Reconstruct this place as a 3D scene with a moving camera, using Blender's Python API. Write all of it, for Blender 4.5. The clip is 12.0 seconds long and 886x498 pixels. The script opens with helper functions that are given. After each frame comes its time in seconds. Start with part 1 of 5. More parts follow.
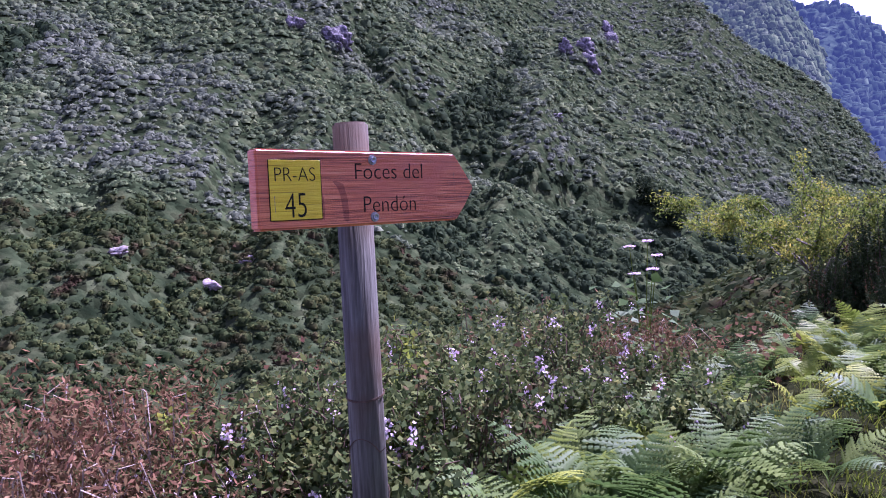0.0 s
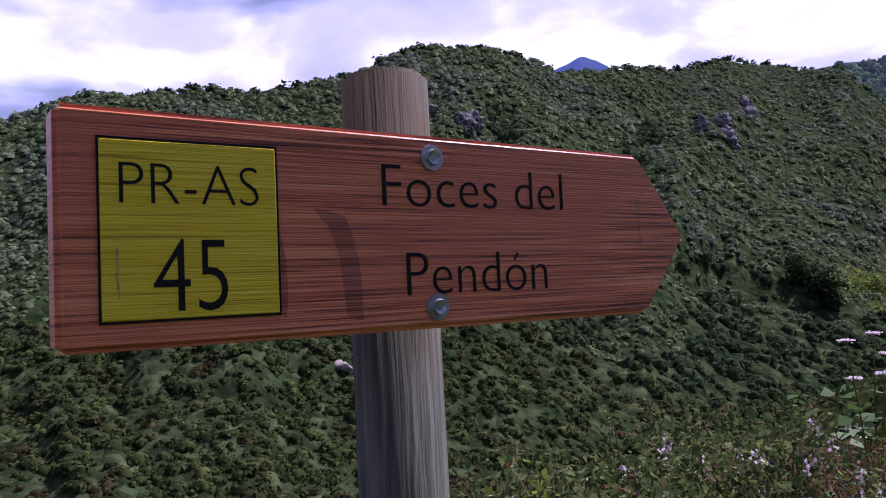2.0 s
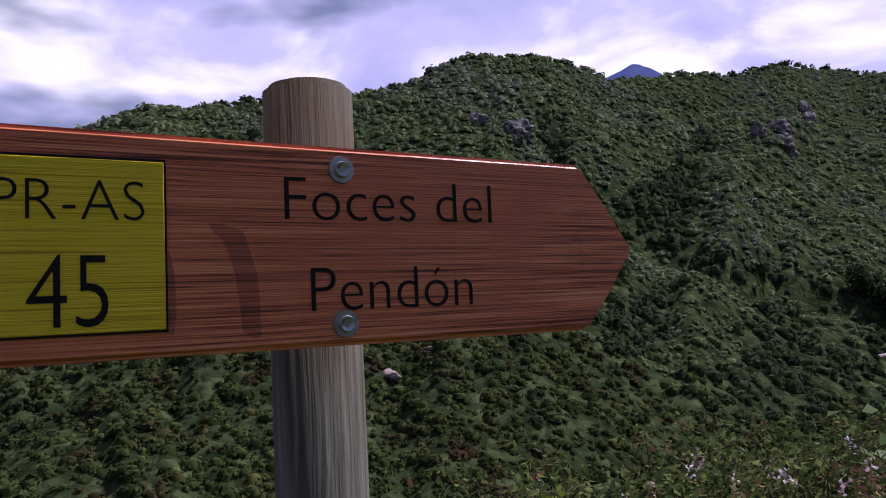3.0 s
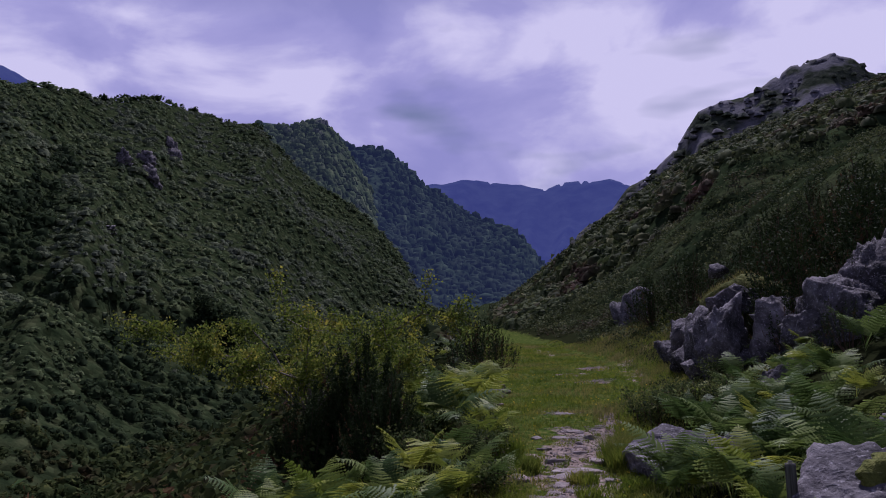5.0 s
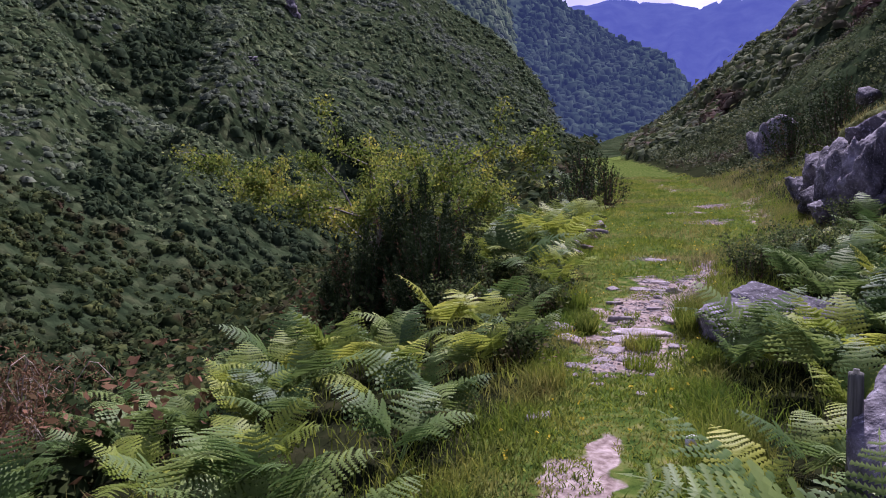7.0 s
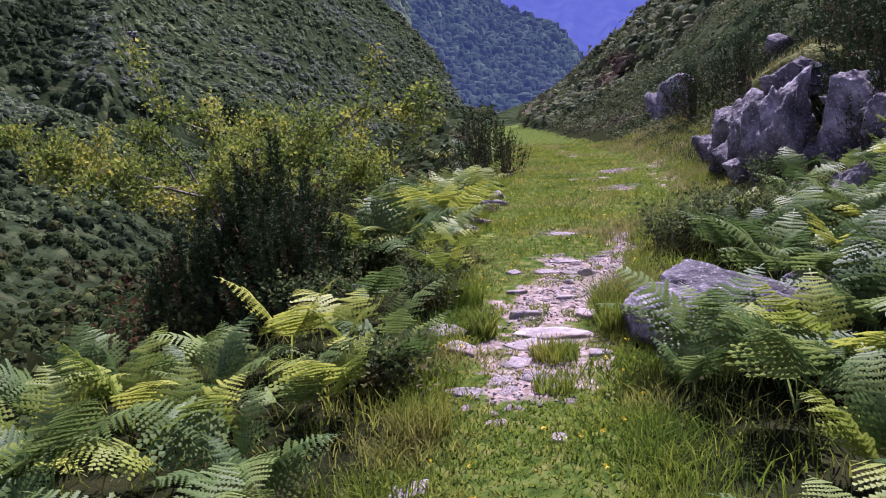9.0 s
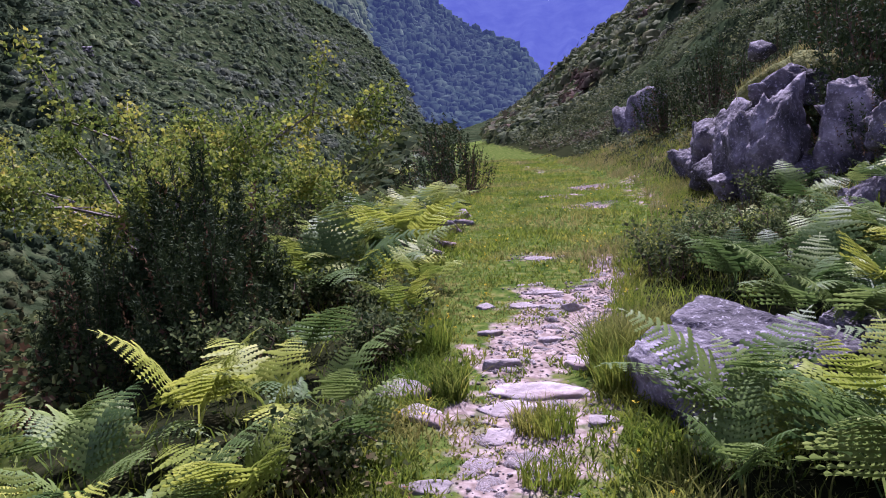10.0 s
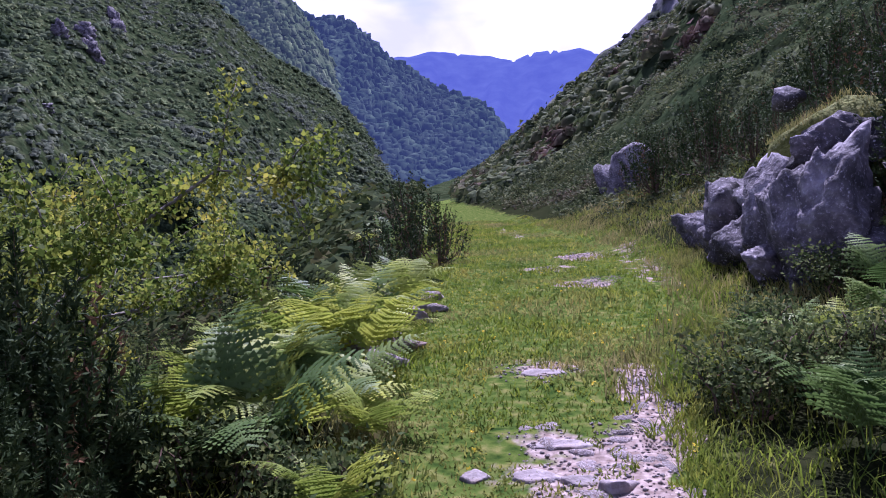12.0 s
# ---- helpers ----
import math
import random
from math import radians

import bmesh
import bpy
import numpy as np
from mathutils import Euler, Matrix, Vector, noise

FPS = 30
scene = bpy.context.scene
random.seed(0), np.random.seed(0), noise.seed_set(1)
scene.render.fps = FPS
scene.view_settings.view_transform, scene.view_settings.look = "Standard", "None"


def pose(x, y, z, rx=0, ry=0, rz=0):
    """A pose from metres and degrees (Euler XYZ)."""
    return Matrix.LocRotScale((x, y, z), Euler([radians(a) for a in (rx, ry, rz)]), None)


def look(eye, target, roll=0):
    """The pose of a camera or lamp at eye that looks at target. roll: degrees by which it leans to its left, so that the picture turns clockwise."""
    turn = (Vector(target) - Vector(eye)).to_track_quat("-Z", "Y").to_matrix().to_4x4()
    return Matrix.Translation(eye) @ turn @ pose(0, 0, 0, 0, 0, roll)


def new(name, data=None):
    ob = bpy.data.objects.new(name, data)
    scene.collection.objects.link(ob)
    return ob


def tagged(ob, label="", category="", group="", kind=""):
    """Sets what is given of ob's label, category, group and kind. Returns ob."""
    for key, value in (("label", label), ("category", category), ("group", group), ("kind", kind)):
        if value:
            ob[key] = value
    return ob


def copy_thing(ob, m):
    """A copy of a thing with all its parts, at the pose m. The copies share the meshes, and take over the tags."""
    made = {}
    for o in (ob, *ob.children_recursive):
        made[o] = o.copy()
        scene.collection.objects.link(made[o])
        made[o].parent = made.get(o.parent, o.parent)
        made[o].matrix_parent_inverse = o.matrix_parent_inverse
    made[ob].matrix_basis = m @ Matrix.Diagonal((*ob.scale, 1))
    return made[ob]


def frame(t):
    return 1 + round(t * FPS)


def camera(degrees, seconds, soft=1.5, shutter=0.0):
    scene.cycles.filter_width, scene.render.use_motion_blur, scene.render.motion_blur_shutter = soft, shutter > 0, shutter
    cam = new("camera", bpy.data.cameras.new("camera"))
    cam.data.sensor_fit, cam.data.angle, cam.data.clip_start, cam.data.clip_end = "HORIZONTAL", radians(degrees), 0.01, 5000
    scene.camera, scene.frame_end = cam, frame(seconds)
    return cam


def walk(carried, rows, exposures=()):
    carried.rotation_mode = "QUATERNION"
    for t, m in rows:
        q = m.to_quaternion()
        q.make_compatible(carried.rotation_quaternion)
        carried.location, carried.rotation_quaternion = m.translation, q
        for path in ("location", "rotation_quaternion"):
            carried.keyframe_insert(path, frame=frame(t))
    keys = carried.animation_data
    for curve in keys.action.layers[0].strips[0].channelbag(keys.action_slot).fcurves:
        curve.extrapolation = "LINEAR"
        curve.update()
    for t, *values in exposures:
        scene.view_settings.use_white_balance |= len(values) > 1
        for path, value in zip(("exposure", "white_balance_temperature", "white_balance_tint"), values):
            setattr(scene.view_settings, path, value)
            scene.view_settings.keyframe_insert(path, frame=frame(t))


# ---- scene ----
cam = camera(58.9, 12.0, soft=1.0)
PATH = [
    (0, (0.744, -2.776, 1.478), (-0.622, -1.321, 1.351), -2.8),
    (0.5, (0.38, -2.446, 1.438), (-1.032, -1.031, 1.378), -2.9),
    (1, (0.118, -2.158, 1.446), (-1.358, -0.809, 1.463), -3.0),
    (1.5, (-0.146, -1.982, 1.438), (-1.675, -0.695, 1.506), -3.0),
    (2, (-0.262, -1.77, 1.458), (-1.847, -0.553, 1.554), -3.0),
    (2.5, (-0.283, -1.735, 1.465), (-1.925, -0.601, 1.583), -2.9),
    (2.7, (-0.273, -1.714, 1.457), (-1.933, -0.606, 1.583), -2.8),
    (4.3, (0.566, -0.824, 1.487), (-0.6, 0.797, 1.608), -2.4),
    (4.5, (0.672, -0.689, 1.493), (-0.111, 1.147, 1.62), -1.9),
    (5, (0.788, -0.383, 1.459), (0.372, 1.569, 1.591), -1.8),
    (5.5, (0.894, -0.003, 1.476), (0.579, 1.972, 1.443), -1.8),
    (6, (1.063, 0.259, 1.51), (0.565, 2.194, 1.446), -1.8),
    (6.5, (1.194, 0.448, 1.497), (0.583, 2.349, 1.373), -1.7),
    (7, (1.259, 0.744, 1.464), (0.499, 2.571, 1.176), -1.9),
    (7.5, (1.242, 1.046, 1.408), (0.51, 2.873, 1.056), -2.0),
    (7.7, (1.207, 1.135, 1.402), (0.518, 2.977, 1.041), -1.6),
    (9.3, (0.969, 2.479, 1.238), (0.463, 4.379, 0.874), -3.5),
    (9.5, (0.931, 2.662, 1.211), (0.442, 4.566, 0.845), -3.3),
    (10, (0.801, 3.091, 1.204), (0.363, 5.015, 0.879), -3.3),
    (10.5, (0.674, 3.523, 1.181), (0.271, 5.466, 0.928), -3.2),
    (11, (0.586, 3.939, 1.17), (0.217, 5.889, 0.925), -3.1),
    (11.5, (0.482, 4.41, 1.204), (0.127, 6.368, 1.003), -3.1),
    (12, (0.423, 4.926, 1.22), (0.069, 6.885, 1.034), -3.2),
]
walk(cam, [(t, look(eye, target, roll)) for t, eye, target, roll in PATH],
     exposures=[(0.0, 1.7, 5100, 62), (0.5, 1.65, 5100, 62), (1.0, 1.4, 5200, 56), (1.6, 0.9, 5300, 44), (2.5, 0.35, 5700, 32), (4.4, 0.1, 5900, 28), (5.0, -0.55, 5500, 36), (5.6, -0.55, 5400, 40),
                (6.0, 0.1, 5500, 40), (6.5, 0.3, 5500, 40), (7.2, 0.85, 5500, 43), (9.5, 1.15, 5500, 44), (10.5, 1.12, 5250, 46), (12.0, 1.08, 5150, 46)])

# ---- world and sun ----
SUN_AZ, SUN_EL = -2.0, 54.0          # degrees to the left of +y, degrees above the horizon
world = bpy.data.worlds.new("sky")
scene.world = world
world.use_nodes = True
wn, wl = world.node_tree.nodes, world.node_tree.links
wn.clear()
w_out = wn.new("ShaderNodeOutputWorld")
w_bg = wn.new("ShaderNodeBackground")
w_sky = wn.new("ShaderNodeTexSky")
w_sky.sky_type, w_sky.sun_disc = "NISHITA", False
w_sky.sun_elevation, w_sky.sun_rotation = radians(SUN_EL), radians(-SUN_AZ)
w_gain = wn.new("ShaderNodeVectorMath")
w_gain.operation = "SCALE"
w_gain.inputs["Scale"].default_value = 0.05
wl.new(w_sky.outputs[0], w_gain.inputs[0])
w_tc = wn.new("ShaderNodeTexCoord")
w_map = wn.new("ShaderNodeMapping")
w_map.inputs["Scale"].default_value = (1.7, 1.7, 3.4)
wl.new(w_tc.outputs["Generated"], w_map.inputs[0])
w_n1 = wn.new("ShaderNodeTexNoise")
w_n1.inputs["Scale"].default_value, w_n1.inputs["Detail"].default_value = 2.7, 7.0
w_n1.inputs["Roughness"].default_value, w_n1.inputs["Distortion"].default_value = 0.5, 0.3
wl.new(w_map.outputs[0], w_n1.inputs["Vector"])
w_ramp = wn.new("ShaderNodeValToRGB")
w_ramp.color_ramp.elements[0].position, w_ramp.color_ramp.elements[0].color = 0.36, (0.44, 0.44, 0.70, 1)
w_ramp.color_ramp.elements[1].position, w_ramp.color_ramp.elements[1].color = 0.62, (0.96, 0.93, 1.0, 1)
_e = w_ramp.color_ramp.elements.new(0.5)
_e.color = (0.58, 0.565, 0.80, 1)
wl.new(w_n1.outputs[0], w_ramp.inputs[0])
w_n2 = wn.new("ShaderNodeTexNoise")
w_n2.inputs["Scale"].default_value, w_n2.inputs["Detail"].default_value = 1.7, 4.0
w_map2 = wn.new("ShaderNodeMapping")
w_map2.inputs["Location"].default_value, w_map2.inputs["Scale"].default_value = (3.1, 0.4, 1.7), (1.5, 1.5, 5.0)
wl.new(w_tc.outputs["Generated"], w_map2.inputs[0])
wl.new(w_map2.outputs[0], w_n2.inputs["Vector"])
w_cov = wn.new("ShaderNodeValToRGB")
w_cov.color_ramp.elements[0].position, w_cov.color_ramp.elements[0].color = 0.36, (0.25, 0.25, 0.25, 1)
w_cov.color_ramp.elements[1].position = 0.46
wl.new(w_n2.outputs[0], w_cov.inputs[0])
w_mix = wn.new("ShaderNodeMixRGB")
w_sep = wn.new("ShaderNodeSeparateXYZ")      # the cloud bank lies round the horizon, with clear sky overhead
wl.new(w_tc.outputs["Generated"], w_sep.inputs[0])
w_high = wn.new("ShaderNodeMapRange")
w_high.inputs["From Min"].default_value, w_high.inputs["From Max"].default_value = 0.34, 0.52
w_high.inputs["To Min"].default_value, w_high.inputs["To Max"].default_value = 1.0, 0.06
wl.new(w_sep.outputs["Z"], w_high.inputs[0])
w_mul = wn.new("ShaderNodeMath")
w_mul.operation = "MULTIPLY"
wl.new(w_cov.outputs[0], w_mul.inputs[0])
wl.new(w_high.outputs[0], w_mul.inputs[1])
wl.new(w_mul.outputs[0], w_mix.inputs[0])
wl.new(w_gain.outputs[0], w_mix.inputs[1])
wl.new(w_ramp.outputs[0], w_mix.inputs[2])
wl.new(w_mix.outputs[0], w_bg.inputs[0])
w_bg.inputs[1].default_value = 0.92
wl.new(w_bg.outputs[0], w_out.inputs[0])

sun = new("sun", bpy.data.lights.new("sun", "SUN"))
sun.data.energy, sun.data.angle, sun.data.color = 5.0, radians(0.7), (1.0, 0.95, 0.87)
_a, _b = radians(SUN_AZ), radians(SUN_EL)
sun.matrix_world = look((-math.sin(_a) * math.cos(_b) * 50, math.cos(_a) * math.cos(_b) * 50, math.sin(_b) * 50), (0, 0, 0))


# ---- materials ----
def material(name, stops, scale=5.0, rough=0.8, bump=0.3, bump_scale=None, second=None, second_scale=0.6,
             second_edge=(0.5, 0.62), detail=6.0, stretch=(1, 1, 1), translucent=0.0, per_object=0.0, island=0.0,
             metal=0.0, bump_distance=0.02, glow=None, spec=0.15):
    """Noise-coloured surface: stops are (position, colour) along fine grain; second is a colour laid over in coarse patches."""
    m = bpy.data.materials.new(name)
    m.use_nodes = True
    n, l = m.node_tree.nodes, m.node_tree.links
    b = n["Principled BSDF"]
    b.inputs["Roughness"].default_value, b.inputs["Metallic"].default_value = rough, metal
    b.inputs["Specular IOR Level"].default_value = spec
    tc, mp, tx = n.new("ShaderNodeTexCoord"), n.new("ShaderNodeMapping"), n.new("ShaderNodeTexNoise")
    mp.inputs["Scale"].default_value = stretch
    l.new(tc.outputs["Object"], mp.inputs[0])
    l.new(mp.outputs[0], tx.inputs["Vector"])
    tx.inputs["Scale"].default_value, tx.inputs["Detail"].default_value = scale, detail
    tx.inputs["Roughness"].default_value = 0.62
    rp = n.new("ShaderNodeValToRGB")
    els = rp.color_ramp.elements
    for k, (p, c) in enumerate(stops):
        e = els[k] if k < 2 else els.new(p)
        e.position, e.color = p, (*c, 1)
    l.new(tx.outputs[0], rp.inputs[0])
    col = rp.outputs[0]
    if second:
        t2 = n.new("ShaderNodeTexNoise")
        t2.inputs["Scale"].default_value, t2.inputs["Detail"].default_value = second_scale, 5.0
        l.new(tc.outputs["Object"], t2.inputs["Vector"])
        r2 = n.new("ShaderNodeValToRGB")
        r2.color_ramp.elements[0].position, r2.color_ramp.elements[1].position = second_edge
        l.new(t2.outputs[0], r2.inputs[0])
        mx = n.new("ShaderNodeMixRGB")
        l.new(r2.outputs[0], mx.inputs[0])
        l.new(col, mx.inputs[1])
        mx.inputs[2].default_value = (*second, 1)
        col = mx.outputs[0]
    for amount, node, sock in ((per_object, "ShaderNodeObjectInfo", "Random"), (island, "ShaderNodeNewGeometry", "Random Per Island")):
        if amount:
            src = n.new(node)
            mr = n.new("ShaderNodeMapRange")
            mr.inputs["To Min"].default_value, mr.inputs["To Max"].default_value = 1 - amount, 1 + amount
            l.new(src.outputs[sock], mr.inputs[0])
            hs = n.new("ShaderNodeHueSaturation")
            l.new(mr.outputs[0], hs.inputs["Value"])
            mr2 = n.new("ShaderNodeMapRange")
            mr2.inputs["To Min"].default_value, mr2.inputs["To Max"].default_value = 0.5 + 0.06 * amount, 0.5 - 0.06 * amount
            l.new(src.outputs[sock], mr2.inputs[0])
            l.new(mr2.outputs[0], hs.inputs["Hue"])
            l.new(col, hs.inputs["Color"])
            col = hs.outputs[0]
    l.new(col, b.inputs["Base Color"])
    if bump:
        t3 = n.new("ShaderNodeTexNoise")
        t3.inputs["Scale"].default_value, t3.inputs["Detail"].default_value = bump_scale or scale * 2, 8.0
        l.new(mp.outputs[0], t3.inputs["Vector"])
        bp = n.new("ShaderNodeBump")
        bp.inputs["Strength"].default_value, bp.inputs["Distance"].default_value = bump, bump_distance
        l.new(t3.outputs[0], bp.inputs["Height"])
        l.new(bp.outputs[0], b.inputs["Normal"])
    if glow:
        b.inputs["Emission Color"].default_value, b.inputs["Emission Strength"].default_value = (*glow[0], 1), glow[1]
    if translucent:
        tr, ms = n.new("ShaderNodeBsdfTranslucent"), n.new("ShaderNodeMixShader")
        ms.inputs[0].default_value = translucent
        l.new(col, tr.inputs[0])
        l.new(b.outputs[0], ms.inputs[1])
        l.new(tr.outputs[0], ms.inputs[2])
        l.new(ms.outputs[0], n["Material Output"].inputs[0])
    return m


def ground_material():
    """Scrub soil, mown-looking turf and pale stony earth, laid out by the two masks of the ground mesh."""
    m = material("ground_soil_and_turf", [(0.3, (0.007, 0.008, 0.004)), (0.5, (0.015, 0.018, 0.007)), (0.72, (0.032, 0.031, 0.014))], 3.0, 0.95, 0.7,
                 second=(0.02, 0.025, 0.010), second_scale=0.06, second_edge=(0.42, 0.6), bump_distance=0.05, spec=0.0)
    n, l = m.node_tree.nodes, m.node_tree.links
    b = n["Principled BSDF"]
    col = b.inputs["Base Color"].links[0].from_socket
    tc = n.new("ShaderNodeTexCoord")

    def noise_ramp(scale, stops, detail=8.0):
        t = n.new("ShaderNodeTexNoise")
        t.inputs["Scale"].default_value, t.inputs["Detail"].default_value = scale, detail
        l.new(tc.outputs["Object"], t.inputs["Vector"])
        r = n.new("ShaderNodeValToRGB")
        for k, (p, c) in enumerate(stops):
            e = r.color_ramp.elements[k] if k < 2 else r.color_ramp.elements.new(p)
            e.position, e.color = p, (*c, 1)
        l.new(t.outputs[0], r.inputs[0])
        return t, r

    for name, scale, stops, wob in (("heath", 0.5, ((0.3, (0.011, 0.018, 0.008)), (0.5, (0.026, 0.037, 0.016)), (0.72, (0.054, 0.064, 0.029))), 0.35),
                                    ("turf", 12.0, ((0.3, (0.02, 0.042, 0.008)), (0.5, (0.06, 0.09, 0.016)), (0.72, (0.15, 0.145, 0.045))), 6.0),
                                    ("earth", 26.0, ((0.3, (0.13, 0.095, 0.078)), (0.5, (0.235, 0.185, 0.155)), (0.72, (0.38, 0.315, 0.275))), 7.0)):
        at = n.new("ShaderNodeAttribute")
        at.attribute_name = name
        wobble, _ = noise_ramp(wob, ((0, (0, 0, 0)), (1, (1, 1, 1))))
        add = n.new("ShaderNodeMath")
        add.operation = "ADD"
        l.new(at.outputs["Fac"], add.inputs[0])
        l.new(wobble.outputs[0], add.inputs[1])
        edge = n.new("ShaderNodeMapRange")
        edge.inputs["From Min"].default_value, edge.inputs["From Max"].default_value = 0.93, 1.08
        l.new(add.outputs[0], edge.inputs[0])
        _, ramp = noise_ramp(scale, stops)
        mx = n.new("ShaderNodeMixRGB")
        l.new(edge.outputs[0], mx.inputs[0])
        l.new(col, mx.inputs[1])
        l.new(ramp.outputs[0], mx.inputs[2])
        col = mx.outputs[0]
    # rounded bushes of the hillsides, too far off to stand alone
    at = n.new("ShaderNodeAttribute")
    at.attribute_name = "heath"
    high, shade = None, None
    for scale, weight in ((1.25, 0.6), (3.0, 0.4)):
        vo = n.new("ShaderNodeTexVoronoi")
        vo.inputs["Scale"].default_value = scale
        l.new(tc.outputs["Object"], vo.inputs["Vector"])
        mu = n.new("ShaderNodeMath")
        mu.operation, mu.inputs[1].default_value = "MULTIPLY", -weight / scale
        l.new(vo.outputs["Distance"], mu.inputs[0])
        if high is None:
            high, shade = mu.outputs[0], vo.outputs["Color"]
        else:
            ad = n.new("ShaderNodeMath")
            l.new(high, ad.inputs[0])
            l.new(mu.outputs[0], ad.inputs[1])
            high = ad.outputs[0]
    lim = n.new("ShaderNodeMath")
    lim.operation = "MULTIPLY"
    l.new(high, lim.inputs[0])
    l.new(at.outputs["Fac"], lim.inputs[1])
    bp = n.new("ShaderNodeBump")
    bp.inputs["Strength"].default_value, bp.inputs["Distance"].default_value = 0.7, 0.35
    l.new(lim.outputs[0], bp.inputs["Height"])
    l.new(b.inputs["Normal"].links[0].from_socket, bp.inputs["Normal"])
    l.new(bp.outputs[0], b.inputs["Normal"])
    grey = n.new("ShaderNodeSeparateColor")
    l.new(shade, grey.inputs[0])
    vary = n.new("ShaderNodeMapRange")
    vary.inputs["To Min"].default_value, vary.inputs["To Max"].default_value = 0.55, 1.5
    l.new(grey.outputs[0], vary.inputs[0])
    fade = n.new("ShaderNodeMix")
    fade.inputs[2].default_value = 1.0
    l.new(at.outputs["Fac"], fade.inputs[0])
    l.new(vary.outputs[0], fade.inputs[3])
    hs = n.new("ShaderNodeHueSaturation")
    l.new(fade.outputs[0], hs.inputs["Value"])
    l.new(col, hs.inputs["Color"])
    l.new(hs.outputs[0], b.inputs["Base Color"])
    return m


def limestone_material():
    m = material("weathered_limestone", [(0.3, (0.035, 0.033, 0.037)), (0.46, (0.11, 0.10, 0.106)), (0.6, (0.23, 0.212, 0.22)), (0.75, (0.38, 0.36, 0.365))], 4.2, 0.9, 1.0,
                 bump_scale=16.0, bump_distance=0.045, second=(0.035, 0.034, 0.034), second_scale=1.8, second_edge=(0.43, 0.6), per_object=0.12)
    n, l = m.node_tree.nodes, m.node_tree.links
    b = n["Principled BSDF"]
    tc = n.new("ShaderNodeTexCoord")
    # pale lichen crusts
    t = n.new("ShaderNodeTexNoise")
    t.inputs["Scale"].default_value, t.inputs["Detail"].default_value, t.inputs["Roughness"].default_value = 34.0, 8.0, 0.75
    l.new(tc.outputs["Object"], t.inputs["Vector"])
    r = n.new("ShaderNodeValToRGB")
    r.color_ramp.elements[0].position, r.color_ramp.elements[1].position = 0.56, 0.66
    l.new(t.outputs[0], r.inputs[0])
    mx = n.new("ShaderNodeMixRGB")
    l.new(r.outputs[0], mx.inputs[0])
    l.new(b.inputs["Base Color"].links[0].from_socket, mx.inputs[1])
    mx.inputs[2].default_value = (0.40, 0.38, 0.40, 1)
    l.new(mx.outputs[0], b.inputs["Base Color"])
    return m


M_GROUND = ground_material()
M_ROCK = limestone_material()
M_STONE = material("pale_track_stone", [(0.3, (0.13, 0.108, 0.10)), (0.5, (0.26, 0.225, 0.215)), (0.7, (0.42, 0.38, 0.365))], 11.0, 0.9, 0.8, bump_distance=0.02, per_object=0.22,
                   second=(0.20, 0.155, 0.13), second_scale=5.0)
M_WHITE_STONE = material("white_quartz_stone", [(0.35, (0.5, 0.48, 0.46)), (0.65, (0.75, 0.74, 0.72))], 14.0, 0.85, 0.5, bump_distance=0.01)
M_MOSS = material("moss_and_short_grass", [(0.3, (0.06, 0.075, 0.015)), (0.6, (0.14, 0.15, 0.035)), (0.75, (0.2, 0.19, 0.07))], 16.0, 0.95, 0.9, bump_distance=0.04)
M_FERN = material("bracken_frond_green", [(0.35, (0.08, 0.135, 0.03)), (0.65, (0.165, 0.235, 0.06))], 4.0, 0.5, 0, translucent=0.35, per_object=0.38, spec=0.12)
M_FERN_YOUNG = material("bracken_frond_yellow_green", [(0.35, (0.18, 0.24, 0.03)), (0.65, (0.33, 0.37, 0.06))], 4.0, 0.5, 0, translucent=0.4, per_object=0.28, spec=0.12)
M_GORSE = material("gorse_needle_green", [(0.3, (0.015, 0.027, 0.010)), (0.6, (0.04, 0.062, 0.02)), (0.8, (0.08, 0.088, 0.03))], 3.0, 0.7, 0, translucent=0.1, spec=0.04, island=0.4)
M_SHOOT = material("gorse_dry_tip_brown", [(0.3, (0.06, 0.038, 0.02)), (0.7, (0.13, 0.08, 0.035))], 3.0, 0.8, 0, translucent=0.15, spec=0.04, island=0.35)
M_BRAMBLE = material("bramble_leaf_green", [(0.3, (0.034, 0.052, 0.02)), (0.55, (0.085, 0.115, 0.034)), (0.75, (0.19, 0.21, 0.058))], 5.0, 0.75, 0, translucent=0.3, second=(0.15, 0.082, 0.045), second_scale=3.0, second_edge=(0.58, 0.68), island=0.5, spec=0.04)
M_DEAD = material("dead_russet_bracken", [(0.3, (0.07, 0.043, 0.02)), (0.6, (0.165, 0.10, 0.048)), (0.8, (0.30, 0.215, 0.12))], 5.0, 0.85, 0, translucent=0.25, spec=0.04, island=0.4)
M_THORN_LEAF = material("hawthorn_leaf_yellow_green", [(0.3, (0.065, 0.11, 0.02)), (0.5, (0.15, 0.195, 0.03)), (0.72, (0.36, 0.33, 0.045))], 1.6, 0.6, 0, translucent=0.45, island=0.45, spec=0.08)
M_PETAL = material("pale_pink_petal", [(0.35, (0.55, 0.36, 0.44)), (0.65, (0.78, 0.70, 0.76))], 20.0, 0.7, 0, translucent=0.3, island=0.15)
M_YELLOW_PETAL = material("yellow_petal", [(0.35, (0.6, 0.42, 0.02)), (0.65, (0.75, 0.6, 0.05))], 20.0, 0.7, 0, translucent=0.3)
M_CANE = material("brown_cane_bark", [(0.35, (0.05, 0.032, 0.022)), (0.65, (0.13, 0.085, 0.055))], 14.0, 0.8, 0.2)
